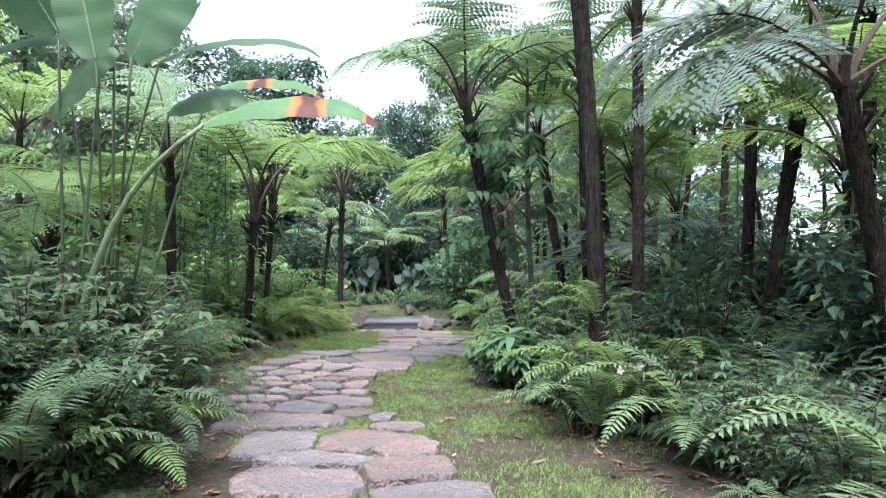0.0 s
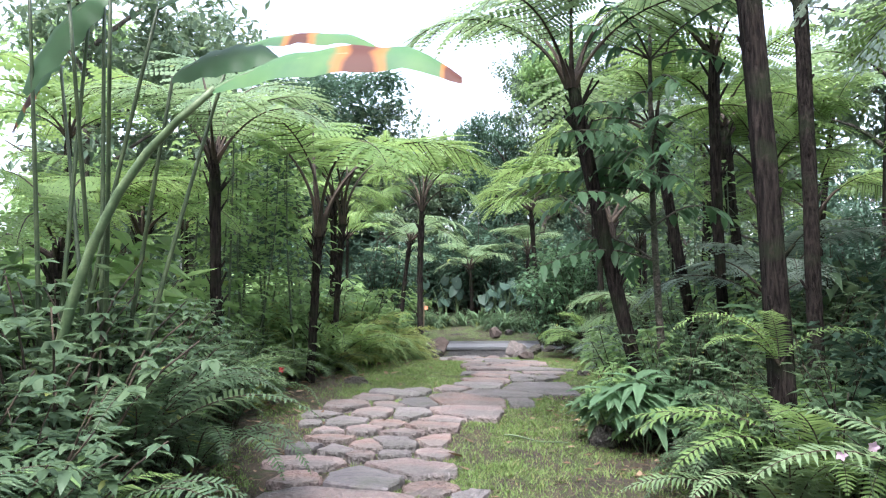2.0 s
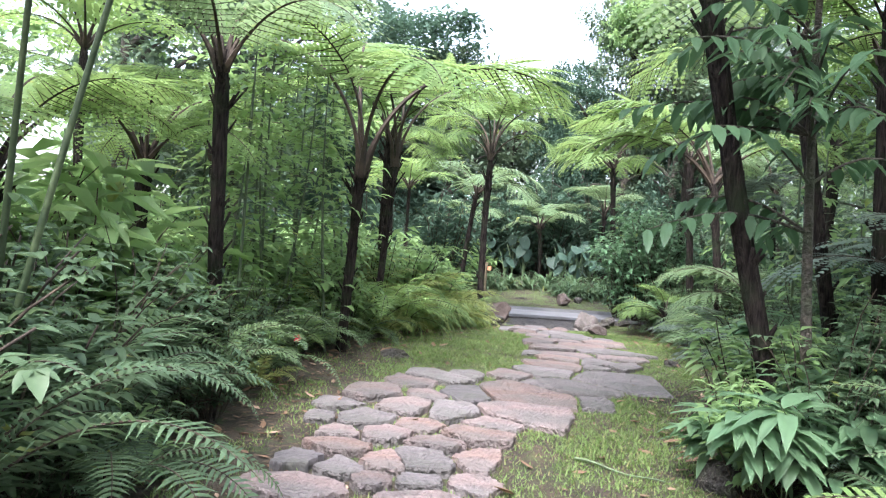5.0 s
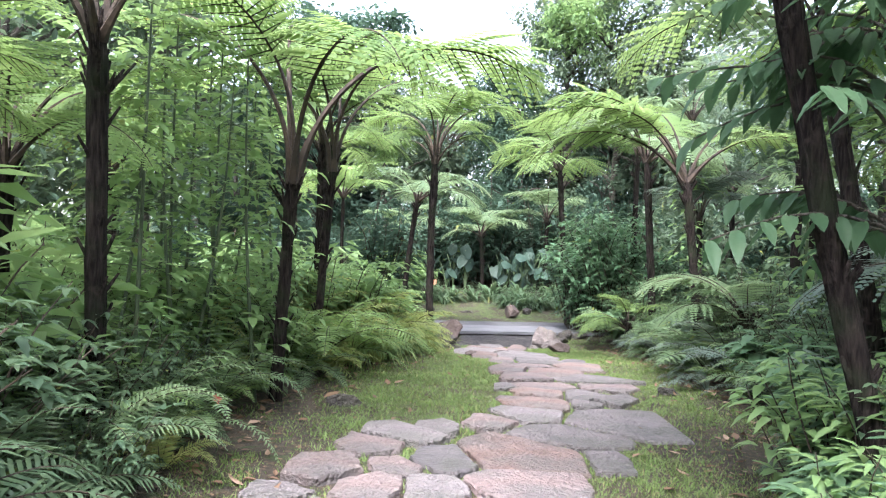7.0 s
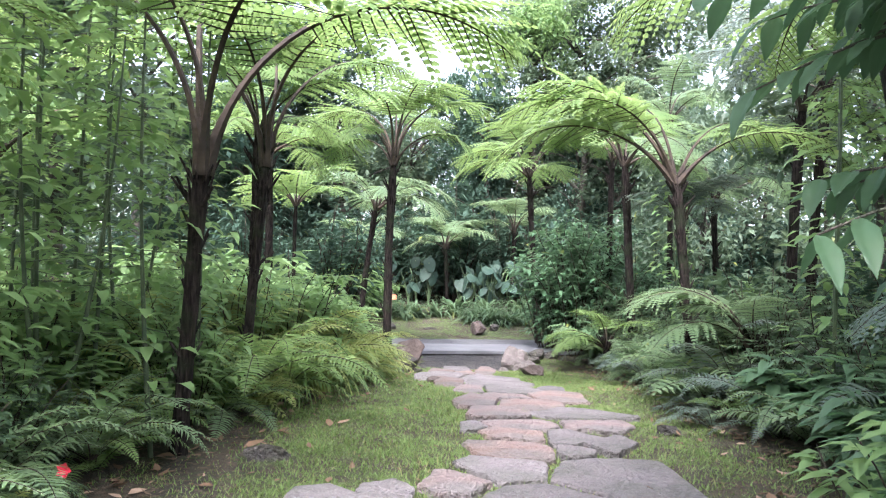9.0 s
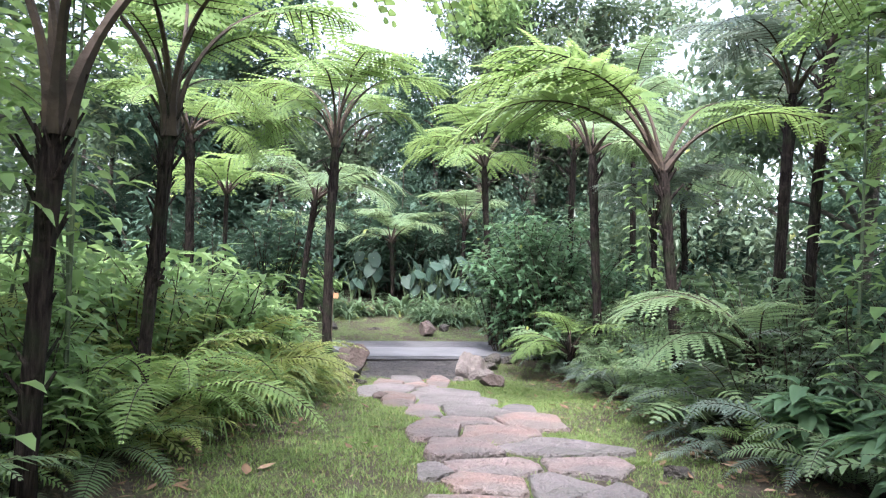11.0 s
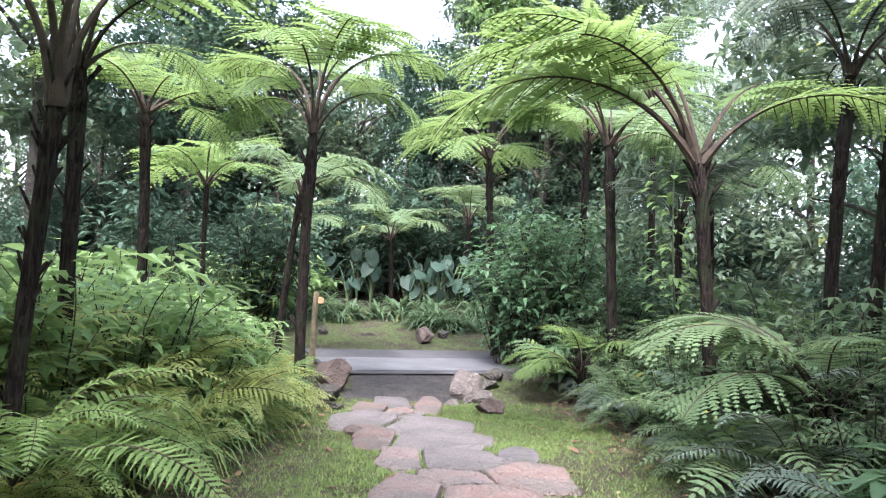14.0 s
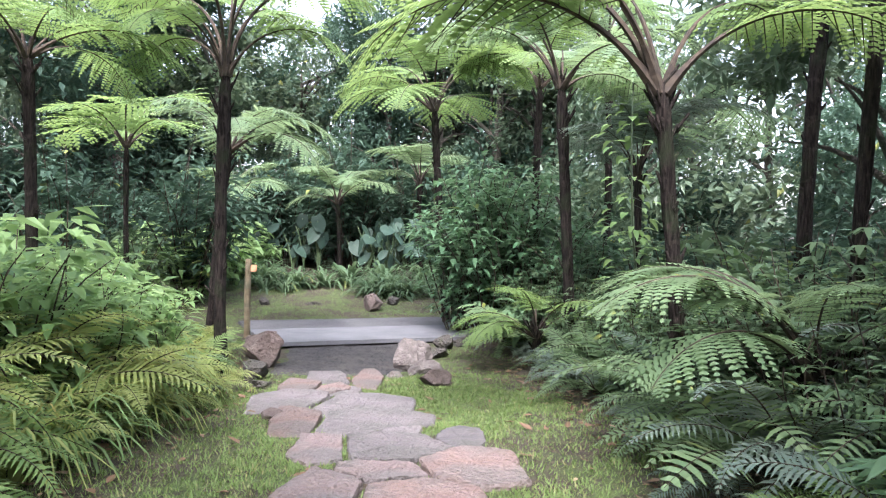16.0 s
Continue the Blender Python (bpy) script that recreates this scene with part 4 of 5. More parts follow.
# ---- the dense bush by the drive ----
for i, (x, y, s) in enumerate(((0.75, 19.4, 1.55), (0.25, 19.9, 1.25), (1.3, 19.7, 1.5), (0.8, 20.3, 1.65), (1.7, 18.9, 1.2))):
    shrub(x, y, "deep", s, 400 + i)

# ---- planted beds ----
rng = random.Random(12)


def bed(side, y0, y1, depth, count, kinds, seed):
    """Plants scattered behind the edge of a bed; kinds: (what, key, size, weight)."""
    rr = random.Random(seed)
    bag = [k for k in kinds for _ in range(k[3])]
    for i in range(count):
        y = rr.uniform(y0, y1)
        e = lerp(LEFT_EDGE if side < 0 else RIGHT_EDGE, y)
        inn = depth * rr.random() ** 1.2
        x = e + side * (0.12 + inn)
        what, key, size, _ = rr.choice(bag)
        grow = size * (0.72 + 0.4 * min(1, inn / 1.0)) * rr.uniform(0.8, 1.15)
        if what == "shrub":
            shrub(x + side * 0.25 * grow, y, key, grow, seed * 100 + i)
        elif what == "sword":
            sword_fern(x, y, grow, rr.randrange(7, 11), key, seed * 100 + i)
        else:
            clump(x, y, key, grow, seed * 100 + i)


# left bed: leafy shrubs first, then ferns, canes and yellow-green ferns
bed(-1, -3.5, 3.5, 1.5, 56, (("shrub", "herb", 1.15, 7), ("shrub", "fresh", 1.05, 1), ("sword", "dark", 0.9, 2)), 21)
bed(-1, 3.5, 6.6, 1.5, 24, (("shrub", "herb", 0.85, 3), ("sword", "dark", 0.8, 4), ("shrub", "fresh", 0.8, 1)), 32)
bed(-1, -1.0, 8.0, 0.25, 26, (("sword", "dark", 0.55, 4), ("shrub", "low", 1.1, 3), ("shrub", "herb", 0.7, 3)), 22)
bed(-1, 6.3, 10.0, 1.6, 44, (("shrub", "herb", 0.9, 1), ("sword", "green", 1.0, 2), ("sword", "bright", 1.0, 3), ("shrub", "fresh", 1.05, 4), ("sword", "yellow", 0.9, 1)), 23)
bed(-1, 9.6, 15.3, 1.6, 84, (("sword", "yellow", 1.3, 5), ("sword", "green", 1.2, 1), ("shrub", "fresh", 1.25, 2), ("sword", "bright", 1.25, 3)), 24)
bed(-1, 15.3, 18.5, 1.2, 16, (("sword", "yellow", 0.9, 3), ("sword", "green", 0.9, 1), ("shrub", "fresh", 0.8, 2)), 31)
bed(-1, 9.6, 14.6, 0.3, 24, (("sword", "green", 0.6, 2), ("sword", "yellow", 0.65, 2), ("shrub", "low", 1.0, 2)), 25)
for i, (x, y, key, size) in enumerate(((-3.0, 12.6, "fresh", 1.35), (-2.9, 13.4, "fresh", 1.25), (-3.2, 14.2, "fresh", 1.4), (-2.75, 14.6, "fresh", 1.1), (-3.5, 13.2, "fresh", 1.4), (-3.3, 11.6, "fresh", 1.3), (-3.9, 12.6, "fresh", 1.4), (-4.0, 14.4, "broad", 1.4))):
    shrub(x, y, key, size, 760 + i)
for i, (x, y, size, key) in enumerate(((-2.45, 14.8, 0.7, "yellow"), (-2.55, 15.2, 0.75, "bright"), (-2.85, 15.7, 0.8, "yellow"), (-2.9, 16.5, 0.75, "yellow"), (-2.95, 17.3, 0.75, "bright"))):
    sword_fern(x, y, size, 10, key, 860 + i)
# right bed
bed(1, -3.0, 5.6, 1.5, 56, (("sword", "dark", 1.0, 4), ("sword", "cool", 0.9, 1), ("sword", "green", 0.95, 3), ("shrub", "herb", 0.85, 3), ("shrub", "broad", 0.8, 1)), 26)
bed(1, -1.0, 9.0, 0.3, 40, (("sword", "green", 0.55, 3), ("shrub", "low", 1.1, 4), ("sword", "dark", 0.6, 2)), 27)
bed(1, 5.6, 9.6, 1.5, 44, (("sword", "cool", 1.0, 2), ("shrub", "herb", 1.1, 3), ("shrub", "broad", 1.0, 2), ("sword", "green", 1.0, 2)), 28)
bed(1, 9.4, 19.0, 1.7, 110, (("sword", "green", 1.3, 4), ("sword", "cool", 1.25, 3), ("shrub", "herb", 1.3, 5), ("shrub", "broad", 1.1, 2), ("sword", "bright", 1.2, 2), ("shrub", "fresh", 1.1, 1)), 29)
bed(1, 9.4, 18.0, 0.25, 30, (("sword", "green", 0.6, 3), ("shrub", "low", 1.0, 3), ("sword", "cool", 0.6, 2)), 30)


def loose_plant(leaf, height, spread, stems, per_stem, ln, w, seed, whorl):
    """A light version of a shrub in one mesh, for growth that nobody could count."""
    st, lv = shrub_meshes("growth", leaf, height, spread, stems, per_stem, ln, w, seed, whorl, simple=True)
    vs = [v.co.copy() for v in st.vertices]
    k = len(vs)
    fs = [(tuple(p.vertices), 1) for p in st.polygons] + [(tuple(v + k for v in p.vertices), 0) for p in lv.polygons]
    return vs + [v.co.copy() for v in lv.vertices], fs, [leaf, STALK]


def loose_fern(key, seed):
    me = FERN_CLUMPS[key][seed % 2]
    return [v.co.copy() for v in me.vertices], [(tuple(p.vertices), p.material_index) for p in me.polygons], list(me.materials)


GROWTH = {
    "herb": loose_plant(LEAF_SHRUB, 1.2, 0.6, 14, 11, 0.17, 0.065, 61, 3), "fresh": loose_plant(LEAF_FRESH, 1.1, 0.55, 12, 11, 0.19, 0.085, 62, 3),
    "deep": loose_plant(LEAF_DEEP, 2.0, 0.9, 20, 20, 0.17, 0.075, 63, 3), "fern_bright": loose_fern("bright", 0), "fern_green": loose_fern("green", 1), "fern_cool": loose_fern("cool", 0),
}


def undergrowth(key, spots, label):
    vs, fs, mats = GROWTH[key]
    b = Build()
    for m in spots:
        k = len(b.v)
        b.v.extend(m @ v for v in vs)
        for f, mi in fs:
            b.f.append(tuple(i + k for i in f))
            b.m.append(mi)
    return tagged(new("undergrowth", b.mesh("undergrowth", mats)), label, "undergrowth", kind="stuff")


SPOTS = {k: [] for k in GROWTH}


def deep(side, y0, y1, lo, hi, count, seed, kinds):
    """Denser, taller growth behind the beds, from lo to hi metres behind their edge."""
    rr = random.Random(seed)
    for i in range(count):
        y = rr.uniform(y0, y1)
        x = lerp(LEFT_EDGE if side < 0 else RIGHT_EDGE, y) + side * (lo + (hi - lo) * rr.random() ** 1.4)
        key, size = rr.choice(kinds)
        s = size * rr.uniform(0.8, 1.2)
        SPOTS[key].append(pose(x, y, ground_z(x, y) - 0.03, rr.uniform(-6, 6), rr.uniform(-6, 6), rr.uniform(0, 360)) @ Matrix.Diagonal((s, s, s, 1)))


deep(-1, -4, 5, 1.3, 8.5, 60, 41, (("herb", 1.4), ("fresh", 1.4), ("fern_bright", 1.4), ("herb", 1.3)))
deep(-1, 5, 19, 1.3, 8.5, 90, 43, (("fresh", 1.6), ("fern_bright", 1.5), ("fern_bright", 1.4), ("fresh", 1.3)))
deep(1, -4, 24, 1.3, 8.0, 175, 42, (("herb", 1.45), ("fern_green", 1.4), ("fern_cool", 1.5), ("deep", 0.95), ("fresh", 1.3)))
rng = random.Random(56)
for i in range(75):
    x, y, s = rng.uniform(-15, 10), rng.uniform(29.5, 33.5), rng.uniform(1.1, 2.3)
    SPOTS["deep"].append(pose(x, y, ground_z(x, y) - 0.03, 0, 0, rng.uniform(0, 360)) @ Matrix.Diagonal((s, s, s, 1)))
for i in range(30):
    x, y, s = rng.uniform(-14, -4.5), rng.uniform(20.5, 29), rng.uniform(1.1, 1.7)
    SPOTS[rng.choice(("herb", "deep", "fresh"))].append(pose(x, y, ground_z(x, y) - 0.03, 0, 0, rng.uniform(0, 360)) @ Matrix.Diagonal((s, s, s, 1)))
for key, words in (("herb", "dense dark-green leafy undergrowth behind the beds"), ("fresh", "light-green leafy undergrowth behind the beds"), ("deep", "tall dark undergrowth in deep shade"),
                   ("fern_bright", "bright-green ferns deep in the undergrowth"), ("fern_green", "green ferns deep in the undergrowth"), ("fern_cool", "pale-green ferns deep in the undergrowth")):
    undergrowth(key, SPOTS[key], words)

def leaning_fern(x, y, z, key, fronds, label):
    """A sword fern whose few long fronds lean out one by one; fronds: (turn, size, shape, tilt)."""
    ob = thing("sword_fern", label, "fern", pose(x, y, ground_z(x, y) - 0.02), "ferns along the path")
    up = z - ground_z(x, y)
    for az, size, shape, tilt in fronds:
        part("frond", SWORDS[key][shape], ob, Matrix.Translation((0, 0, up)) @ pose(0, 0, 0, 0, 0, az) @ pose(0, 0, 0, tilt) @ Matrix.Diagonal((size, size, size, 1)))
    return ob


LONG = "pale-green sword fern with long fronds leaning over the lawn"
leaning_fern(1.62, 3.85, 0.05, "bright", ((92, 1.35, 0, -4), (74, 1.3, 3, 10), (112, 1.2, 1, 8), (140, 1.1, 2, 0), (20, 1.1, 2, 0), (170, 0.9, 0, 0), (250, 0.9, 1, 0)), LONG)
leaning_fern(1.46, 4.14, 0.82, "bright", ((96, 0.8, 1, 6), (120, 0.6, 3, 0), (40, 0.6, 0, 0), (150, 0.55, 2, 0), (260, 0.7, 1, 0)), "small bright fern rooted on a dark trunk")
leaning_fern(1.95, 3.1, 0.0, "green", ((100, 1.3, 0, 0), (60, 1.2, 2, 0), (130, 1.2, 1, 0), (160, 1.0, 3, 0), (200, 0.9, 2, 0), (300, 0.9, 0, 0)), LONG)
leaning_fern(2.35, 1.1, -0.1, "green", ((98, 1.45, 0, 6), (80, 1.3, 2, 0), (120, 1.2, 1, 8), (150, 1.0, 2, 0), (30, 1.1, 2, 0)), LONG)
leaning_fern(1.38, 3.72, -0.05, "green", ((95, 1.0, 3, 4), (130, 0.95, 0, 0), (160, 1.0, 2, 0), (195, 0.9, 2, 0), (60, 0.95, 2, 0), (20, 0.9, 0, 0), (240, 0.9, 2, 0), (290, 0.8, 0, 0)), "green sword fern before a dark tree-fern trunk")
DROOP = "green sword fern with fronds hanging over a dark hollow"
leaning_fern(-1.95, 4.0, 0.1, "dark", ((-92, 0.95, 1, -4), (-112, 0.95, 1, -2), (-70, 0.9, 1, 0), (-140, 0.9, 0, -6), (60, 0.8, 0, 0)), DROOP)
leaning_fern(-1.75, 2.6, 0.1, "dark", ((-96, 1.0, 1, 0), (-122, 0.95, 1, -4), (-72, 0.95, 1, 0), (-150, 0.9, 0, -6), (40, 0.8, 0, 0)), DROOP)
leaning_fern(-2.7, 11.1, 0.2, "bright", ((-98, 1.0, 1, -6), (-70, 0.85, 3, -4), (-125, 0.9, 3, 0), (-150, 0.8, 0, 0), (-40, 0.8, 0, 0)), "bright yellow-green fern arching over the lawn")
leaning_fern(1.2, 10.9, 0.06, "cool", ((92, 0.6, 3, -12), (110, 0.55, 1, 0), (70, 0.55, 1, 0), (140, 0.5, 0, 0), (20, 0.5, 0, 0)), "small pale sword fern at the bed's edge")
leaning_fern(1.3, 11.6, 0.06, "cool", ((95, 0.6, 3, -12), (118, 0.6, 1, 0), (72, 0.55, 3, 0), (150, 0.5, 0, 0)), "small pale sword fern at the bed's edge")
leaning_fern(1.35, 12.4, 0.06, "blade", ((90, 0.7, 1, -6), (62, 0.65, 0, 0), (118, 0.6, 3, 0), (145, 0.6, 2, 0), (10, 0.6, 2, 0)), "broad-bladed pale fern at the bed's edge")
leaning_fern(1.25, 14.6, 0.06, "cool", ((95, 0.75, 3, -8), (120, 0.65, 1, 0), (70, 0.65, 1, 0), (150, 0.6, 0, 0)), "small pale sword fern at the bed's edge")

# ferns that lean out over the lawn
for i, (x, y, size, n, key, toward, spread, up) in enumerate((
        (1.75, 4.9, 1.2, 8, "green", 90, 260, 0.15), (1.95, 4.15, 1.2, 8, "bright", 90, 240, 0.1), (1.45, 5.7, 0.95, 7, "green", 90, 300, 0.0), (2.2, 3.1, 0.95, 8, "dark", 90, 240, 0.1), (2.75, 1.9, 0.8, 8, "dark", 80, 200, 0.1), (-2.5, 4.6, 1.1, 6, "dark", -90, 200, 0.25), (-2.75, 5.5, 0.95, 7, "dark", -90, 220, 0.15), (-2.85, 6.3, 0.9, 8, "green", -90, 220, 0.1),
        (-1.75, 1.5, 0.95, 8, "dark", -80, 200, 0.35), (-1.8, 2.4, 0.95, 8, "bright", -80, 200, 0.2), (-1.95, 3.3, 1.1, 8, "dark", -90, 200, 0.45), (-2.2, 4.2, 0.95, 7, "dark", -90, 200, 0.4),
        (-3.05, 7.3, 0.95, 9, "green", -110, 240, 0.1), (-3.1, 8.4, 1.0, 9, "green", -100, 240, 0.1), (-2.75, 10.4, 1.25, 8, "bright", -100, 160, 0.3), (-2.5, 12.8, 1.1, 8, "yellow", -90, 180, 0.2),
        (1.6, 11.6, 1.1, 8, "cool", 90, 220, 0.1), (1.55, 13.0, 1.1, 8, "green", 90, 220, 0.1), (1.75, 10.2, 1.0, 8, "green", 90, 220, 0.05),
        (1.35, 11.75, 0.95, 7, "blade", 90, 240, 0.15), (1.75, 13.8, 1.1, 7, "blade", 90, 260, 0.2), (1.9, 9.3, 1.0, 7, "blade", 90, 260, 0.1), (1.6, 15.2, 1.0, 7, "blade", 90, 260, 0.1), (0.75, 17.6, 1.1, 7, "blade", 90, 300, 0.3), (2.1, 6.0, 1.0, 7, "blade", 90, 300, 0.2))):
    sword_fern(x, y, size, n, key, 700 + i, up, toward, spread)
tree_fern(2.0, 12.1, (1.9, 12.0, 0.72), 1.2, 4, "green", 0.045, 40, heroes=((98, 1.65, 1, 4), (66, 1.6, 1, 8), (115, 1.4, 3, 2), (45, 1.5, 0, 0)), label="young low tree fern with pale feathery fronds")
tree_fern(1.15, 17.2, (1.1, 17.1, 0.25), 1.3, 5, "bright", 0.05, 41, heroes=((100, 1.05, 3, -8), (125, 1.15, 3, 0)), label="young low tree fern with green feathery fronds")
tree_fern(2.6, 7.9, (2.5, 7.8, 1.2), 1.5, 8, "cool", 0.06, 42, label="young low tree fern with pale feathery fronds")
tree_fern(-3.6, 5.0, (-3.6, 5.0, 1.5), 1.5, 9, "bright", 0.06, 43, label="young tree fern with bright feathery fronds")
tree_fern(-4.4, 7.6, (-4.4, 7.6, 1.9), 1.7, 9, "bright", 0.06, 44, label="young tree fern with bright feathery fronds")
for i, (x, y, key, size) in enumerate(((1.3, 3.98, "herb", 0.72), (1.42, 4.35, "herb", 0.75), (1.72, 3.95, "herb", 0.9), (1.75, 4.5, "herb", 1.0), (1.4, 4.9, "herb", 0.7), (2.0, 5.0, "herb", 1.0), (2.2, 4.2, "broad", 0.8), (1.75, 5.5, "herb", 0.9), (2.1, 2.4, "herb", 0.9), (2.3, 1.6, "herb", 0.9), (0.8, 5.85, "fresh", 0.72), (0.72, 6.1, "broad", 0.6), (0.95, 5.75, "broad", 0.72))):
    shrub(x, y, key, size, 780 + i)
for i, (x, y, s) in enumerate(((-1.75, 2.1, 1.1), (-2.2, 3.0, 1.35), (-2.3, 2.2, 1.35), (-2.45, 3.7, 1.35), (-2.9, 4.8, 1.2), (-3.1, 5.5, 1.2))):
    shrub(x, y, "herb", s, 730 + i)


# ---- hedge beyond the drive: strap-leaved plants, elephant-ear leaves, dark shrubs ----
def strap_plant_mesh(seed, width=0.028, leaf=None):
    rr = random.Random(seed)
    b = Build()
    for i in range(34):
        a, e, ln = rr.uniform(0, 6.283), rr.uniform(0.5, 1.25), rr.uniform(0.45, 0.85)
        d, up = Vector((math.cos(a), math.sin(a), 0)), Vector((0, 0, 1))
        sd = Vector((-math.sin(a), math.cos(a), 0))
        p, rows = Vector((0.05 * math.cos(a), 0.05 * math.sin(a), 0)), []
        for k in range(6):
            w = width * (1 - (k / 5) ** 2) + 0.003
            rows.append([p - sd * w, p + sd * w])
            ang = e * 1.1 - k * 0.42
            p = p + (d * math.cos(ang) + up * math.sin(ang)) * ln / 5
        b.sheet(rows)
    return b.mesh("strap_leaves", [leaf or LEAF_SHRUB], True)


STRAPS = [strap_plant_mesh(s) for s in (1, 2, 3)]
rng = random.Random(55)
for i in range(70):
    x, y = rng.uniform(-7.5, 2.6), rng.uniform(24.0, 26.8)
    s = rng.uniform(0.7, 1.2) + 0.22 * (y - 24)
    ob = new("strap_plant", STRAPS[i % 3])
    ob.matrix_world = pose(x, y, ground_z(x, y) - 0.02, 0, 0, rng.uniform(0, 360)) @ Matrix.Diagonal((s, s, s, 1))
    tagged(ob, "green strap-leaved plant along the far lawn", "plant", "strap plants along the far lawn")

TUFTS = [strap_plant_mesh(q, 0.009, LEAF_YELLOW if q == 5 else LEAF_FRESH) for q in (4, 5, 6)]
rng = random.Random(58)
for i in range(26):
    y = rng.uniform(10.6, 16.0)
    x = lerp(LEFT_EDGE, y) - rng.uniform(0.0, 0.7)
    s = rng.uniform(0.8, 1.25)
    ob = new("grass_tuft", TUFTS[i % 3])
    ob.matrix_world = pose(x, y, ground_z(x, y) - 0.02, rng.uniform(-6, 6), 0, rng.uniform(0, 360)) @ Matrix.Diagonal((s * 0.8, s * 0.8, s * 1.2, 1))
    tagged(ob, "tall yellowing grass tuft among the bank ferns", "grass", "grass tufts among the ferns")
rng = random.Random(59)


def ear_blade_mesh(seed):
    rr = random.Random(seed)
    b = Build()
    rows = []
    for i in range(9):
        s = i / 8
        w = 0.36 * math.sin(math.pi * min(1, s * 0.86 + 0.14)) ** 0.8
        c = Vector((0, s * 0.9 - 0.22, -0.16 * s * s))
        rows.append([c + Vector((w * j, -0.12 * abs(j) * (1 - s), -0.1 * w * abs(j) + 0.015 * math.sin(9 * s))) for j in (-1, -0.5, 0, 0.5, 1)])
    b.sheet(rows)
    return b.mesh("ear_blade", [LEAF_EAR_SHADED], True)


# blade colour carries the hedge's shade, darker than the leaf itself
EAR = ear_blade_mesh(1)
stalk_b = Build()
stalk_b.tube([Vector((0, 0.25 * (i / 6) ** 2, i / 6)) for i in range(7)], [0.025 - 0.002 * i for i in range(7)], 6)
EAR_STALK = stalk_b.mesh("ear_stalk", [STALK_GREEN], True)
for i in range(20):
    x, y = rng.uniform(-7.0, 2.2), rng.uniform(26.6, 29.0)
    ob = thing("elephant_ear", "elephant-ear plant with large heart-shaped leaves, green darkened for the hedge's shade", "plant", pose(x, y, ground_z(x, y) - 0.02), "elephant ears in the hedge")
    for j in range(6):
        az, h = rng.uniform(60, 300), rng.uniform(0.5, 1.5)
        m = pose(0, 0, 0, 0, 0, az) @ Matrix.Diagonal((1, h, h, 1))
        part("stalk", EAR_STALK, ob, m)
        s = rng.uniform(0.3, 0.55)
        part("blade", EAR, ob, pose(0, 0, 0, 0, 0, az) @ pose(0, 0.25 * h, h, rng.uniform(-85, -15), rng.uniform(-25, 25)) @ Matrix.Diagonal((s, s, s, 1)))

# ---- broad-leaved trees around the garden ----
CROWNS = [(crown_mesh("crown", leaf, (1.0, 1.0, 0.8), 56, 52, 0.13, 0.066, s)) for s, leaf in ((1, LEAF_TREE), (2, LEAF_DEEP), (3, LEAF_TREE), (4, LEAF_FRESH))]


def broad_tree(x, y, height, spread, kind, seed, label="tall broad-leaved tree with a dense dark-green crown", low=0.45, crowns=2):
    rr = random.Random(seed)
    ob = thing("tree", label, "tree", Matrix.Translation(planted(x, y, 0.1)), "trees around the garden")
    b = Build()
    top = Vector((rr.uniform(-0.5, 0.5), rr.uniform(-0.5, 0.5), height * 0.86))
    pts = trunk_points(Vector((0, 0, 0)), top, 0.04, seed, 12)
    r0 = 0.018 * height + 0.02
    b.tube(pts, [r0 * (1 - 0.8 * i / 12) for i in range(13)], 8, rough=0.06, rng=rr)
    for i in range(9):
        k = rr.randrange(5, 12)
        a = rr.uniform(0, 6.283)
        e = pts[k] + Vector((math.cos(a), math.sin(a), rr.uniform(0.3, 0.9))) * spread * rr.uniform(0.5, 0.85)
        b.tube([pts[k].lerp(e, q / 5) + Vector((0, 0, 0.08 * spread * math.sin(math.pi * q / 5))) for q in range(6)], [r0 * 0.4 * (1 - 0.8 * q / 5) for q in range(6)], 5)
    part("trunk", b.mesh("trunk", [BARK_GREY], True), ob)
    for q in range(crowns):
        c = Vector((rr.uniform(-0.45, 0.45) * spread, rr.uniform(-0.45, 0.45) * spread, height * (low + (1 - low) * (q + 0.5) / crowns)))
        s = spread * rr.uniform(0.7, 0.95)
        part("crown", CROWNS[(kind + q) % 2 * 2 if kind < 4 else 3] if kind != 1 else CROWNS[1], ob, Matrix.Translation(c) @ pose(0, 0, 0, 0, 0, rr.uniform(0, 360)) @ Matrix.Diagonal((s, s, height * (1 - low) / crowns * 0.8, 1)))
    return ob


rng = random.Random(91)
for i in range(13):
    broad_tree(-19 + 2.35 * i + rng.uniform(-0.7, 0.7), rng.uniform(33, 37), rng.uniform(6.8, 8.6), rng.uniform(1.9, 2.6), 1 if i % 2 else 0, 600 + i, low=0.12)
for i in range(13):
    broad_tree(-22 + 2.9 * i + rng.uniform(-0.7, 0.7), rng.uniform(39, 43), rng.uniform(7.5, 9.0), rng.uniform(2.2, 2.9), 1 if i % 2 else 0, 660 + i, low=0.05)
broad_tree(-0.4, 33.5, 11.8, 1.9, 0, 630, low=0.2, crowns=4)
broad_tree(0.9, 35, 12.8, 2.2, 0, 637, low=0.2, crowns=4)
broad_tree(3.2, 31.5, 12.0, 2.3, 0, 638, low=0.25, crowns=4)
broad_tree(-1.7, 32, 8.6, 1.6, 1, 639, low=0.2, crowns=3)
broad_tree(-10.5, 33, 11.5, 2.8, 1, 640, low=0.2, crowns=4)
broad_tree(1.8, 32.5, 11.8, 2.4, 4, 631, "tall slender tree with a loose light-green crown")
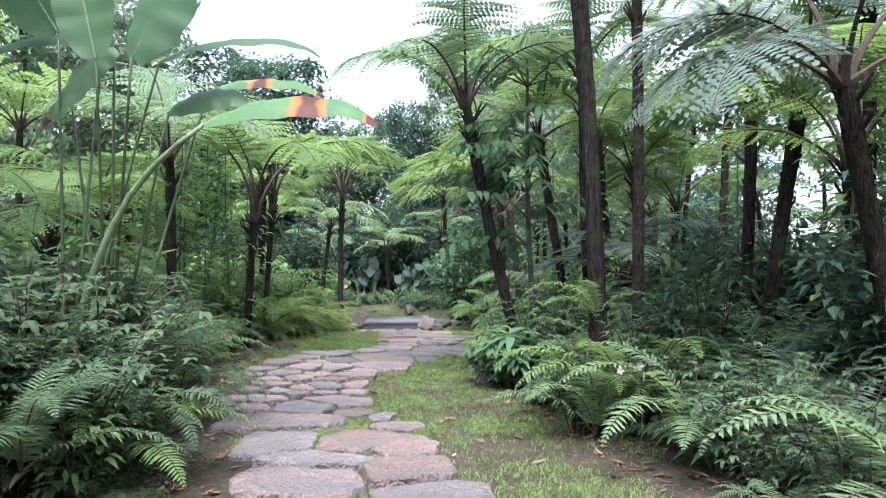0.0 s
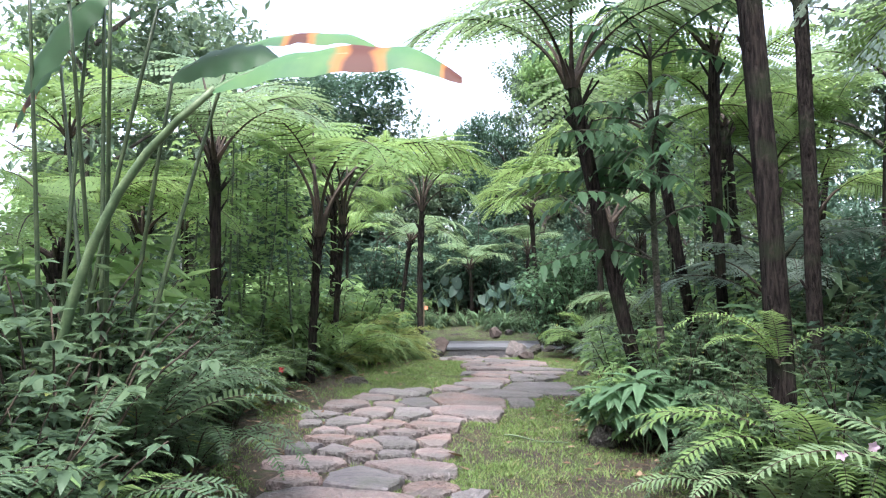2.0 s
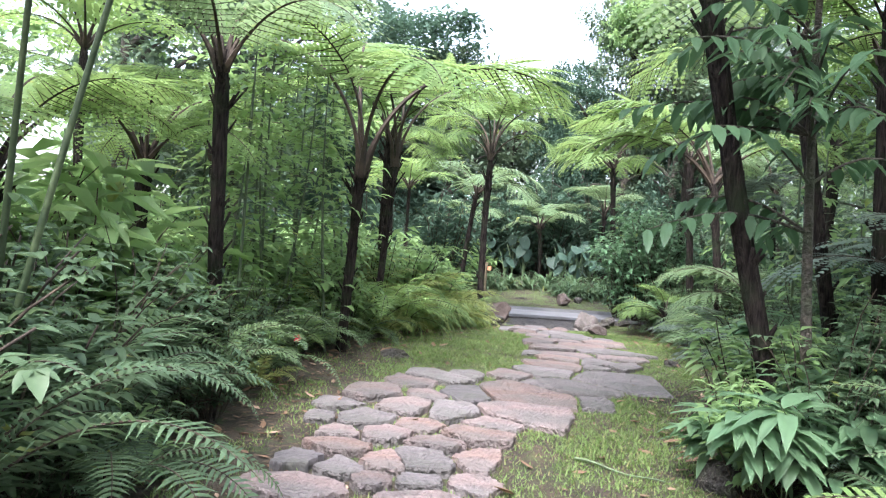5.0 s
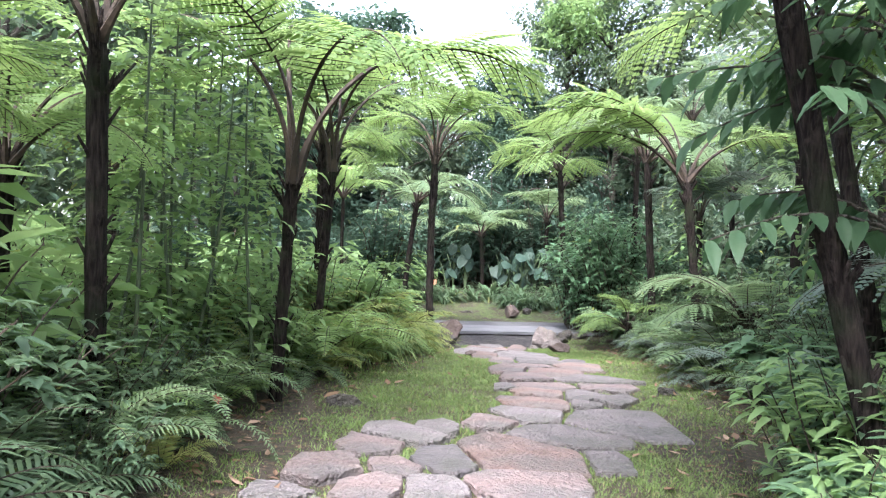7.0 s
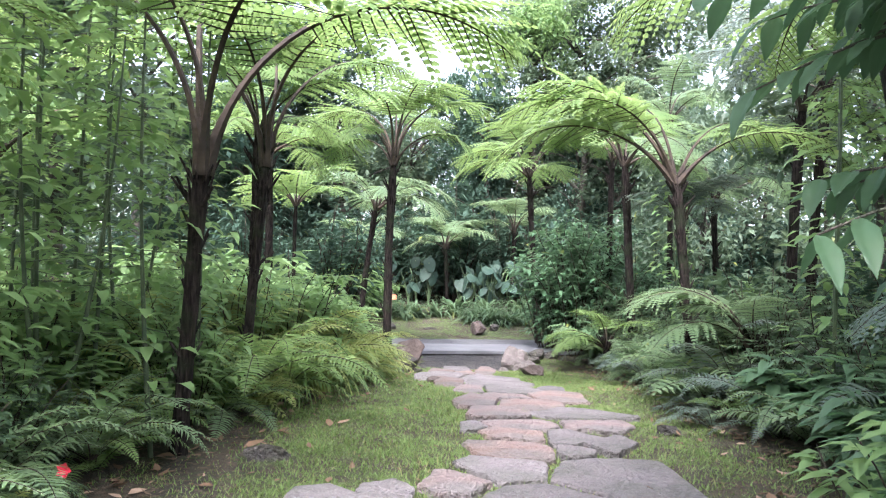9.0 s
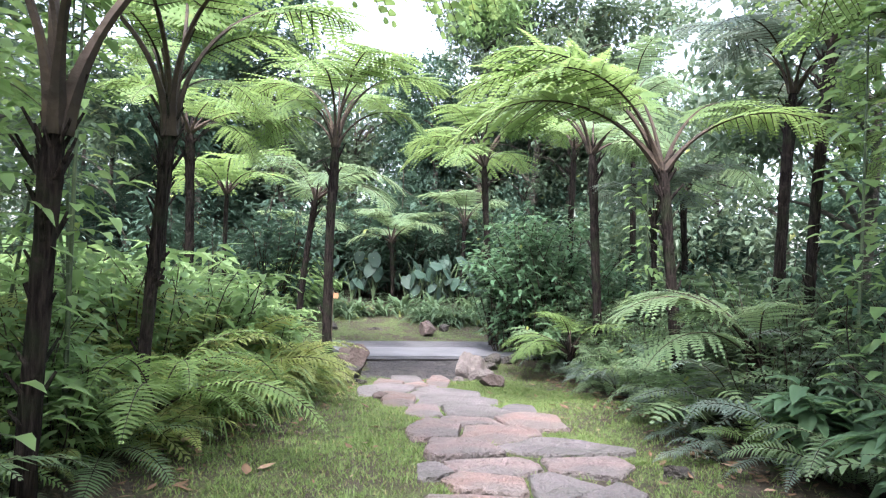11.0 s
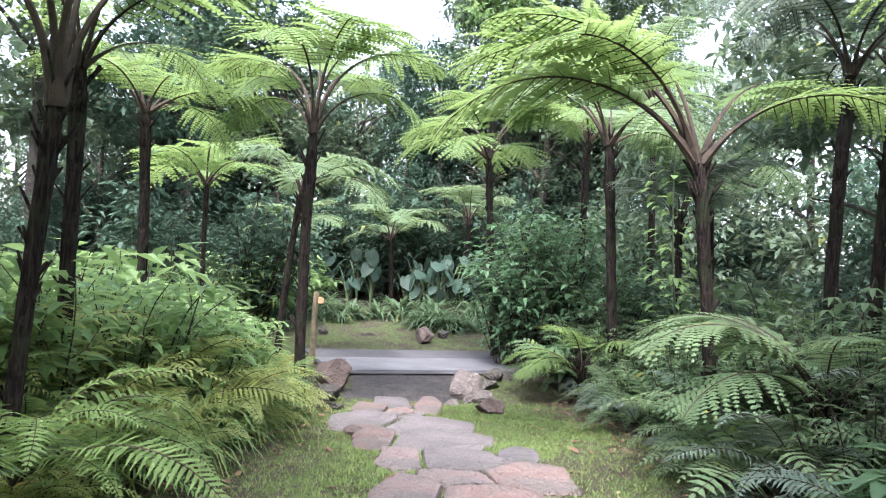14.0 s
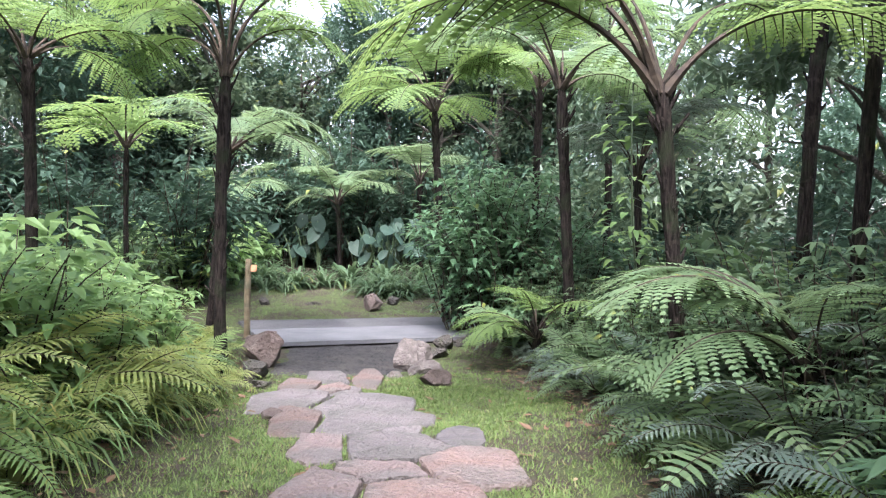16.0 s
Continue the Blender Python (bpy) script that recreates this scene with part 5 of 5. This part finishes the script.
broad_tree(-2.6, 34.5, 9.2, 1.6, 1, 632)
broad_tree(4.6, 33, 12, 3.0, 0, 633)
broad_tree(-9, 30, 10.5, 3.0, 1, 634)
broad_tree(-12.5, 27, 11, 3.2, 0, 635)
broad_tree(-6.5, 31, 9.0, 2.6, 0, 636)
for i, (x, y, h, s) in enumerate(((9.5, 24, 4.5, 2.0), (4.6, 25.5, 6.5, 1.8), (13, 12, 5.5, 2.6), (14, 6, 6, 3.0), (-12.5, 20, 8, 2.6), (-14, 14, 8.5, 3.0), (-14.5, 8, 8, 2.8), (17, 9, 6, 3.2), (15, 20, 6.5, 3.2), (11, 27, 6.0, 2.6), (17, 2, 8, 3.2), (-17, 11, 9, 3.2), (-16, 4, 8, 3.2), (10, 29, 9, 3),
                                  (-13, 0, 8, 2.8), (13.5, -1, 9, 3.0), (-5, -7, 8, 2.8), (4, -8, 8.5, 2.8), (0, -11, 8, 3.0), (-9, -5, 8, 3), (9, -6, 8, 3), (14, 16, 6, 3), (-14, 21, 10, 3))):
    if 4 < y < 21:
        h *= 0.75 if x > 0 else 0.65
    broad_tree(x, y, h, s, 4 if x < -10 and y > 4 else 1 if i % 3 == 0 else 0, 690 + i, low=0.1)

broad_tree(9.0, 12.0, 5.2, 2.2, 0, 724, low=0.05)
broad_tree(8.2, 8.4, 5.0, 2.1, 1, 725, low=0.05)
broad_tree(9.5, 5.0, 5.5, 2.2, 0, 726, low=0.05)
broad_tree(-8.6, 13.0, 7.5, 2.2, 0, 722, low=0.3, crowns=2)
broad_tree(-7.0, 14.2, 7.0, 1.8, 0, 723, low=0.35, crowns=2)
broad_tree(4.8, 16.2, 6.5, 2.0, 0, 720, "open branching tree with dark limbs and sparse leaves", low=0.62, crowns=1)
broad_tree(6.4, 12.8, 7.0, 2.2, 0, 721, "open branching tree with dark limbs and sparse leaves", low=0.62, crowns=1)

# ---- flagstones of the path ----
OUTLINES = {}
path = thing("stone_path", "crazy-paved path of pink and grey flagstones in turf", "path", kind="structure")


def flagstone(x, y, w, d, kind, seed, others):
    """One slab, broken to an angular outline and fitted against its neighbours with a narrow joint."""
    rr = random.Random(seed)
    n = rr.choice((5, 6, 7))
    a0 = rr.uniform(0, 6.283)
    poly = []
    for i in range(n):
        a = a0 + 6.283 * (i + rr.uniform(-0.3, 0.3)) / n
        c, s = math.cos(a), math.sin(a)
        r = 1.0 / (abs(c) ** 6 + abs(s) ** 6) ** (1 / 6) * rr.uniform(0.92, 1.14)
        poly.append(Vector((c * r * w * 0.66, s * r * d * 0.66)))
    for ox, oy, ow, od in others:
        to = Vector((ox - x, oy - y))
        dist = to.length
        if dist < 0.05 or dist > 1.6:
            continue
        u = to / dist
        mine, its = math.hypot(u.x * w, u.y * d), math.hypot(u.x * ow, u.y * od)
        cut = dist * mine / (mine + its) - rr.uniform(0.006, 0.02)
        if cut < 0.3 * mine:
            cut = 0.3 * mine
        out = []
        for i in range(len(poly)):
            p, q = poly[i], poly[(i + 1) % len(poly)]
            dp, dq = p.dot(u) - cut, q.dot(u) - cut
            if dp <= 0:
                out.append(p)
            if dp * dq < 0:
                out.append(p.lerp(q, dp / (dp - dq)))
        poly = out
    clean = [p for i, p in enumerate(poly) if (p - poly[i - 1]).length > 0.035]
    corners = [Vector((p.x, p.y, 0)) for p in (clean if len(clean) > 3 else poly)]
    n = len(corners)
    for gx_ in range(math.floor((x - 0.7) * 2), math.floor((x + 0.7) * 2) + 1):
        for gy_ in range(math.floor((y - 0.7) * 2), math.floor((y + 0.7) * 2) + 1):
            OUTLINES.setdefault((gx_, gy_), []).append([(x + p.x, y + p.y) for p in corners])
    rim = []
    for i in range(n):
        p, q = corners[i], corners[(i + 1) % n]
        nrm = Vector((q.y - p.y, p.x - q.x, 0)).normalized()
        for s in (0.05, 0.22, 0.4, 0.58, 0.76, 0.95):
            rim.append(p.lerp(q, s) + nrm * rr.uniform(-0.015, 0.009))
    k = len(rim)
    z0 = sum(ground_z(x + p.x, y + p.y) for p in rim) / k + 0.006
    h = rr.uniform(0.02, 0.05)
    tx, ty = rr.uniform(-0.02, 0.02), rr.uniform(-0.02, 0.02)

    def lift(p, extra):
        return h + extra + tx * p.x + ty * p.y + 0.010 * noise.noise((p.x * 5 + seed, p.y * 5, 0))
    b = Build()
    rings = [[Vector((p.x * 1.01, p.y * 1.01, -0.1)) for p in rim], [Vector((p.x, p.y, lift(p, -0.016))) for p in rim],
             [Vector((p.x * 0.965, p.y * 0.965, lift(p, -0.002))) for p in rim], [Vector((p.x * 0.6, p.y * 0.6, lift(p * 0.6, rr.uniform(-0.002, 0.004)))) for p in rim]]
    for r in rings:
        b.v.extend(r)
    b.v.append(Vector((0, 0, lift(Vector((0, 0, 0)), 0.002))))
    for q in range(3):
        for i in range(k):
            a, c = q * k + i, q * k + (i + 1) % k
            b.f.append((a, c, c + k, a + k))
            b.m.append(0)
    for i in range(k):
        b.f.append((3 * k + i, 3 * k + (i + 1) % k, 4 * k))
        b.m.append(0)
    me = b.mesh("flagstone", [(STONE_PINK, STONE_RED, STONE_GREY, STONE_DARK)[kind]])
    part("flagstone", me, path, pose(x, y, z0))


STONES_START = [
    (0.18, 2.30, 0.55, 0.55, 2), (-0.60, 2.54, 0.65, 0.64, 0), (0.00, 2.75, 0.52, 0.67, 1), (-0.59, 2.96, 0.69, 0.37, 2),
    (-0.04, 3.25, 0.33, 0.53, 1), (-0.96, 3.45, 0.49, 0.70, 2), (-0.36, 3.52, 0.69, 0.76, 1), (-0.15, 4.00, 0.36, 0.29, 0),
    (-1.14, 4.13, 0.77, 0.58, 0), (-0.32, 4.38, 0.20, 0.38, 2), (-0.59, 4.56, 0.30, 0.31, 1), (-1.48, 4.59, 0.24, 0.33, 1),
    (-1.05, 4.67, 0.43, 0.55, 3), (-1.54, 5.03, 0.46, 0.37, 0), (-0.80, 5.03, 0.55, 0.53, 0), (-1.23, 5.22, 0.20, 0.24, 0),
]
STONES_BEND = [
    (-1.45, 5.33, 0.20, 0.32, 2), (-0.98, 5.33, 0.20, 0.24, 2), (-1.71, 5.37, 0.22, 0.26, 3), (-0.69, 5.38, 0.23, 0.33, 0),
    (-1.24, 5.58, 0.22, 0.39, 1), (-1.08, 5.66, 0.34, 0.46, 2), (-1.60, 5.73, 0.31, 0.24, 1), (-0.76, 5.86, 0.21, 0.43, 1),
    (-1.68, 5.96, 0.20, 0.24, 0), (-1.04, 6.02, 0.33, 0.31, 0), (-1.39, 6.07, 0.27, 0.30, 0), (-1.93, 6.29, 0.20, 0.24, 2),
    (-0.86, 6.30, 0.42, 0.35, 1), (-1.66, 6.38, 0.35, 0.46, 2), (-1.25, 6.38, 0.27, 0.33, 1), (-1.93, 6.62, 0.27, 0.30, 2),
]
STONES_WIDE = [
    (-0.79, 6.65, 0.33, 0.34, 0), (-1.47, 6.78, 0.32, 0.60, 0), (-1.11, 6.83, 0.30, 0.53, 2), (-0.59, 7.08, 0.53, 0.80, 0),
    (-1.79, 7.08, 0.36, 0.55, 0), (-1.43, 7.25, 0.28, 0.36, 0), (-1.14, 7.52, 0.35, 0.62, 3), (-1.67, 7.69, 0.34, 0.54, 0),
    (-0.64, 7.74, 0.91, 1.10, 1), (-0.12, 7.80, 0.28, 0.52, 2), (-1.49, 8.05, 0.46, 0.72, 2), (-1.30, 8.29, 0.24, 0.45, 2),
    (-0.32, 8.33, 0.82, 0.89, 2), (-0.93, 8.61, 0.34, 0.42, 0), (0.11, 8.87, 0.82, 0.91, 2), (-0.63, 8.98, 0.50, 0.54, 2),
]
STONES_LAWN = [
    (-0.55, 9.55, 0.55, 0.52, 1), (-0.15, 9.56, 0.25, 0.32, 2), (0.17, 9.82, 0.33, 0.51, 2), (-0.09, 10.04, 0.46, 0.63, 2),
    (-0.55, 10.04, 0.52, 0.41, 1), (-0.89, 10.29, 0.20, 0.32, 2), (-0.51, 10.47, 0.62, 0.50, 0), (0.13, 10.55, 0.50, 0.44, 0),
    (-0.67, 10.84, 0.42, 0.61, 0), (-0.01, 11.07, 0.86, 0.47, 2), (-0.43, 11.48, 0.56, 0.76, 1), (-0.88, 11.52, 0.37, 0.68, 0),
    (-0.58, 11.96, 0.47, 0.39, 0), (-0.12, 12.09, 0.49, 0.65, 1), (-1.00, 12.45, 0.31, 0.59, 0), (-0.56, 12.50, 0.68, 0.66, 2),
]
STONES_END = [
    (-0.11, 12.77, 0.25, 0.51, 3), (-0.52, 13.01, 0.21, 0.40, 2), (-0.74, 13.35, 0.75, 1.02, 2), (-1.29, 13.37, 0.31, 0.77, 1),
    (-0.88, 14.16, 0.71, 1.22, 2), (-1.50, 14.32, 0.54, 0.84, 2), (-1.14, 14.94, 0.31, 0.58, 2), (-1.22, 15.02, 0.24, 0.68, 1),
    (-1.56, 15.22, 0.28, 0.95, 1), (-1.35, 15.68, 0.40, 0.78, 2), (-0.93, 15.75, 0.28, 1.04, 1),
]
STONES = STONES_START + STONES_BEND + STONES_WIDE + STONES_LAWN + STONES_END
# the stretch behind the first steps goes on the same way
rng = random.Random(8)
for i in range(20):
    STONES.append((0.35 + 0.42 * (i % 3 - 1) + rng.uniform(-0.05, 0.05), 1.75 - 0.48 * (i // 3) + rng.uniform(-0.05, 0.05), rng.uniform(0.36, 0.46), rng.uniform(0.4, 0.5), rng.randrange(3)))
for i, (x, y, w, d, kind) in enumerate(STONES):
    flagstone(x, y, w, d, kind, 900 + i, [s[:4] for j, s in enumerate(STONES) if j != i])


# ---- grass of the lawn ----
def on_stone(x, y):
    for poly in OUTLINES.get((math.floor(x * 2), math.floor(y * 2)), ()):
        if all((q[0] - p[0]) * (y - p[1]) - (q[1] - p[1]) * (x - p[0]) > -0.002 for p, q in zip(poly, poly[1:] + poly[:1])):
            return True
    return False


rng = random.Random(4)
verts, faces = [], []
count = 0
while count < 560000:
    y = rng.uniform(-1, 26.6) if rng.random() < 0.3 else rng.uniform(2, 16.5)
    x = rng.uniform(lerp(LEFT_EDGE, y) - 0.1, lerp(RIGHT_EDGE, y) + 0.1) if y < 19 else rng.uniform(-7, 2.5)
    count += 1
    if y > 16.1 and y < 18.9 and -2.3 < x < -0.4 + 0.16 * max(0, y - 16.5):
        continue
    if -0.05 < (Vector((x, y, 0)) - DRIVE_AT).dot(ACROSS) < 2.7 and (Vector((x, y, 0)) - DRIVE_AT).dot(ALONG) > -0.3:
        continue
    amount = lawn_amount(x, y) * 0.6 + 0.9 * noise.noise((x * 1.0, y * 1.0, 2.0)) + 0.4 * noise.noise((x * 4, y * 4, 5.0))
    if rng.random() > max(amount + 0.1, 0.22 * min(1.0, 2 * lawn_amount(x, y))) or on_stone(x, y):
        continue
    z, h = ground_z(x, y) - 0.004, rng.uniform(0.010, 0.034) * (1 + 1.6 * max(0.0, noise.noise((x * 7, y * 7, 9.0))))
    a = rng.uniform(0, 6.283)
    w = rng.uniform(0.0025, 0.006)
    ca, sa = math.cos(a), math.sin(a)
    lean = rng.uniform(0.3, 1.6) * h
    k = len(verts)
    verts += [(x - sa * w, y + ca * w, z), (x + sa * w, y - ca * w, z), (x + ca * lean, y + sa * lean, z + h)]
    faces.append((k, k + 1, k + 2))
me = bpy.data.meshes.new("grass")
me.from_pydata(verts, [], faces)
me.materials.append(GRASS)
me.update()
tagged(new("grass", me), "short patchy green lawn grass beside the flagstones", "grass", kind="stuff")

# ---- fallen leaves ----
rng = random.Random(14)
b = Build()
for i in range(4200):
    y = rng.uniform(0, 17.5)
    side = rng.random()
    if side < 0.42:
        x = lerp(LEFT_EDGE, y) + rng.gauss(0.05, 0.3)
    elif side < 0.84:
        x = lerp(RIGHT_EDGE, y) - rng.gauss(0.05, 0.3)
    else:
        x = rng.uniform(lerp(LEFT_EDGE, y), lerp(RIGHT_EDGE, y))
        if on_stone(x, y):
            continue
    a = rng.uniform(0, 6.283)
    d = Vector((math.cos(a), math.sin(a), rng.uniform(-0.05, 0.2))).normalized()
    ln = 0.012 + 0.11 * rng.random() ** 2.2
    add_leaf(b, Vector((x, y, ground_z(x, y) + 0.012)), d, Vector((rng.uniform(-0.3, 0.3), rng.uniform(-0.3, 0.3), 1)), ln, ln * rng.uniform(0.35, 0.55), rng.uniform(-0.25, 0.15), fold=rng.uniform(-0.2, 0.3))
tagged(new("fallen_leaves", b.mesh("fallen_leaves", [LEAF_DRY])), "dry brown fallen leaves on earth and turf", "leaf litter", kind="stuff")

# ---- single fallen things and flowers ----
for i, (x, y, ln, turn, words) in enumerate(((-2.05, 10.09, 0.13, 20, "pale curled fallen leaf on the lawn"), (-0.46, 5.38, 0.13, 110, "red-brown fallen leaf beside the flagstones"),
                                             (-1.55, 12.6, 0.12, 60, "pale curled fallen leaf on the lawn"), (0.9, 11.9, 0.12, 200, "red-brown fallen leaf beside the flagstones"), (-2.45, 9.2, 0.16, 300, "red-brown fallen leaf beside the flagstones"))):
    b = Build()
    add_leaf(b, Vector((0, 0, 0.012)), Vector((0, 1, 0.12)).normalized(), Vector((0.2, 0, 1)), ln, ln * 0.55, -0.2, fold=0.22)
    ob = new("fallen_leaf", b.mesh("fallen_leaf", [LEAF_DRY], True))
    ob.matrix_world = pose(x, y, ground_z(x, y), 0, 0, turn)
    tagged(ob, words, "leaf")
b = Build()
ends = Vector((-0.19, 6.14, 0)), Vector((0.34, 5.90, 0))
b.tube([Vector((p.x, p.y, ground_z(p.x, p.y) + 0.015 + 0.01 * math.sin(i))) for i, p in enumerate(ends[0].lerp(ends[1], k / 8) for k in range(9))], [0.009 - 0.0006 * k for k in range(9)], 6)
tagged(new("fallen_stalk", b.mesh("fallen_stalk", [STALK_GREEN], True)), "thin dry fern stalk lying on the lawn", "stick")


def flower(x, y, z, size, mat, label):
    foot = planted(x, y, 0.0)
    ob = thing("flower", label, "flower", Matrix.Translation(foot))
    top = Vector((0, 0, z - foot.z))
    b = Build()
    b.tube([Vector((0, 0, 0)).lerp(top, k / 5) + Vector((0.02 * math.sin(k), 0, 0)) for k in range(6)], [0.003] * 6, 5)
    part("stem", b.mesh("stem", [STALK_GREEN], True), ob)
    b = Build()
    for k in range(5):
        a = 6.283 * k / 5
        add_leaf(b, top, Vector((math.cos(a), -0.6, math.sin(a))).normalized(), Vector((0, -1, 0.2)), size, size * 0.8, 0.05)
    part("petals", b.mesh("petals", [mat], True), ob)


flower(1.50, 3.40, 0.46, 0.035, FLOWER, "small pale pink flower among the ferns")
flower(1.64, 3.40, 0.50, 0.035, FLOWER, "small pale pink flower among the ferns")
flower(-2.59, 7.30, 0.38, 0.045, FLOWER_RED, "small red flower at the bed's edge")
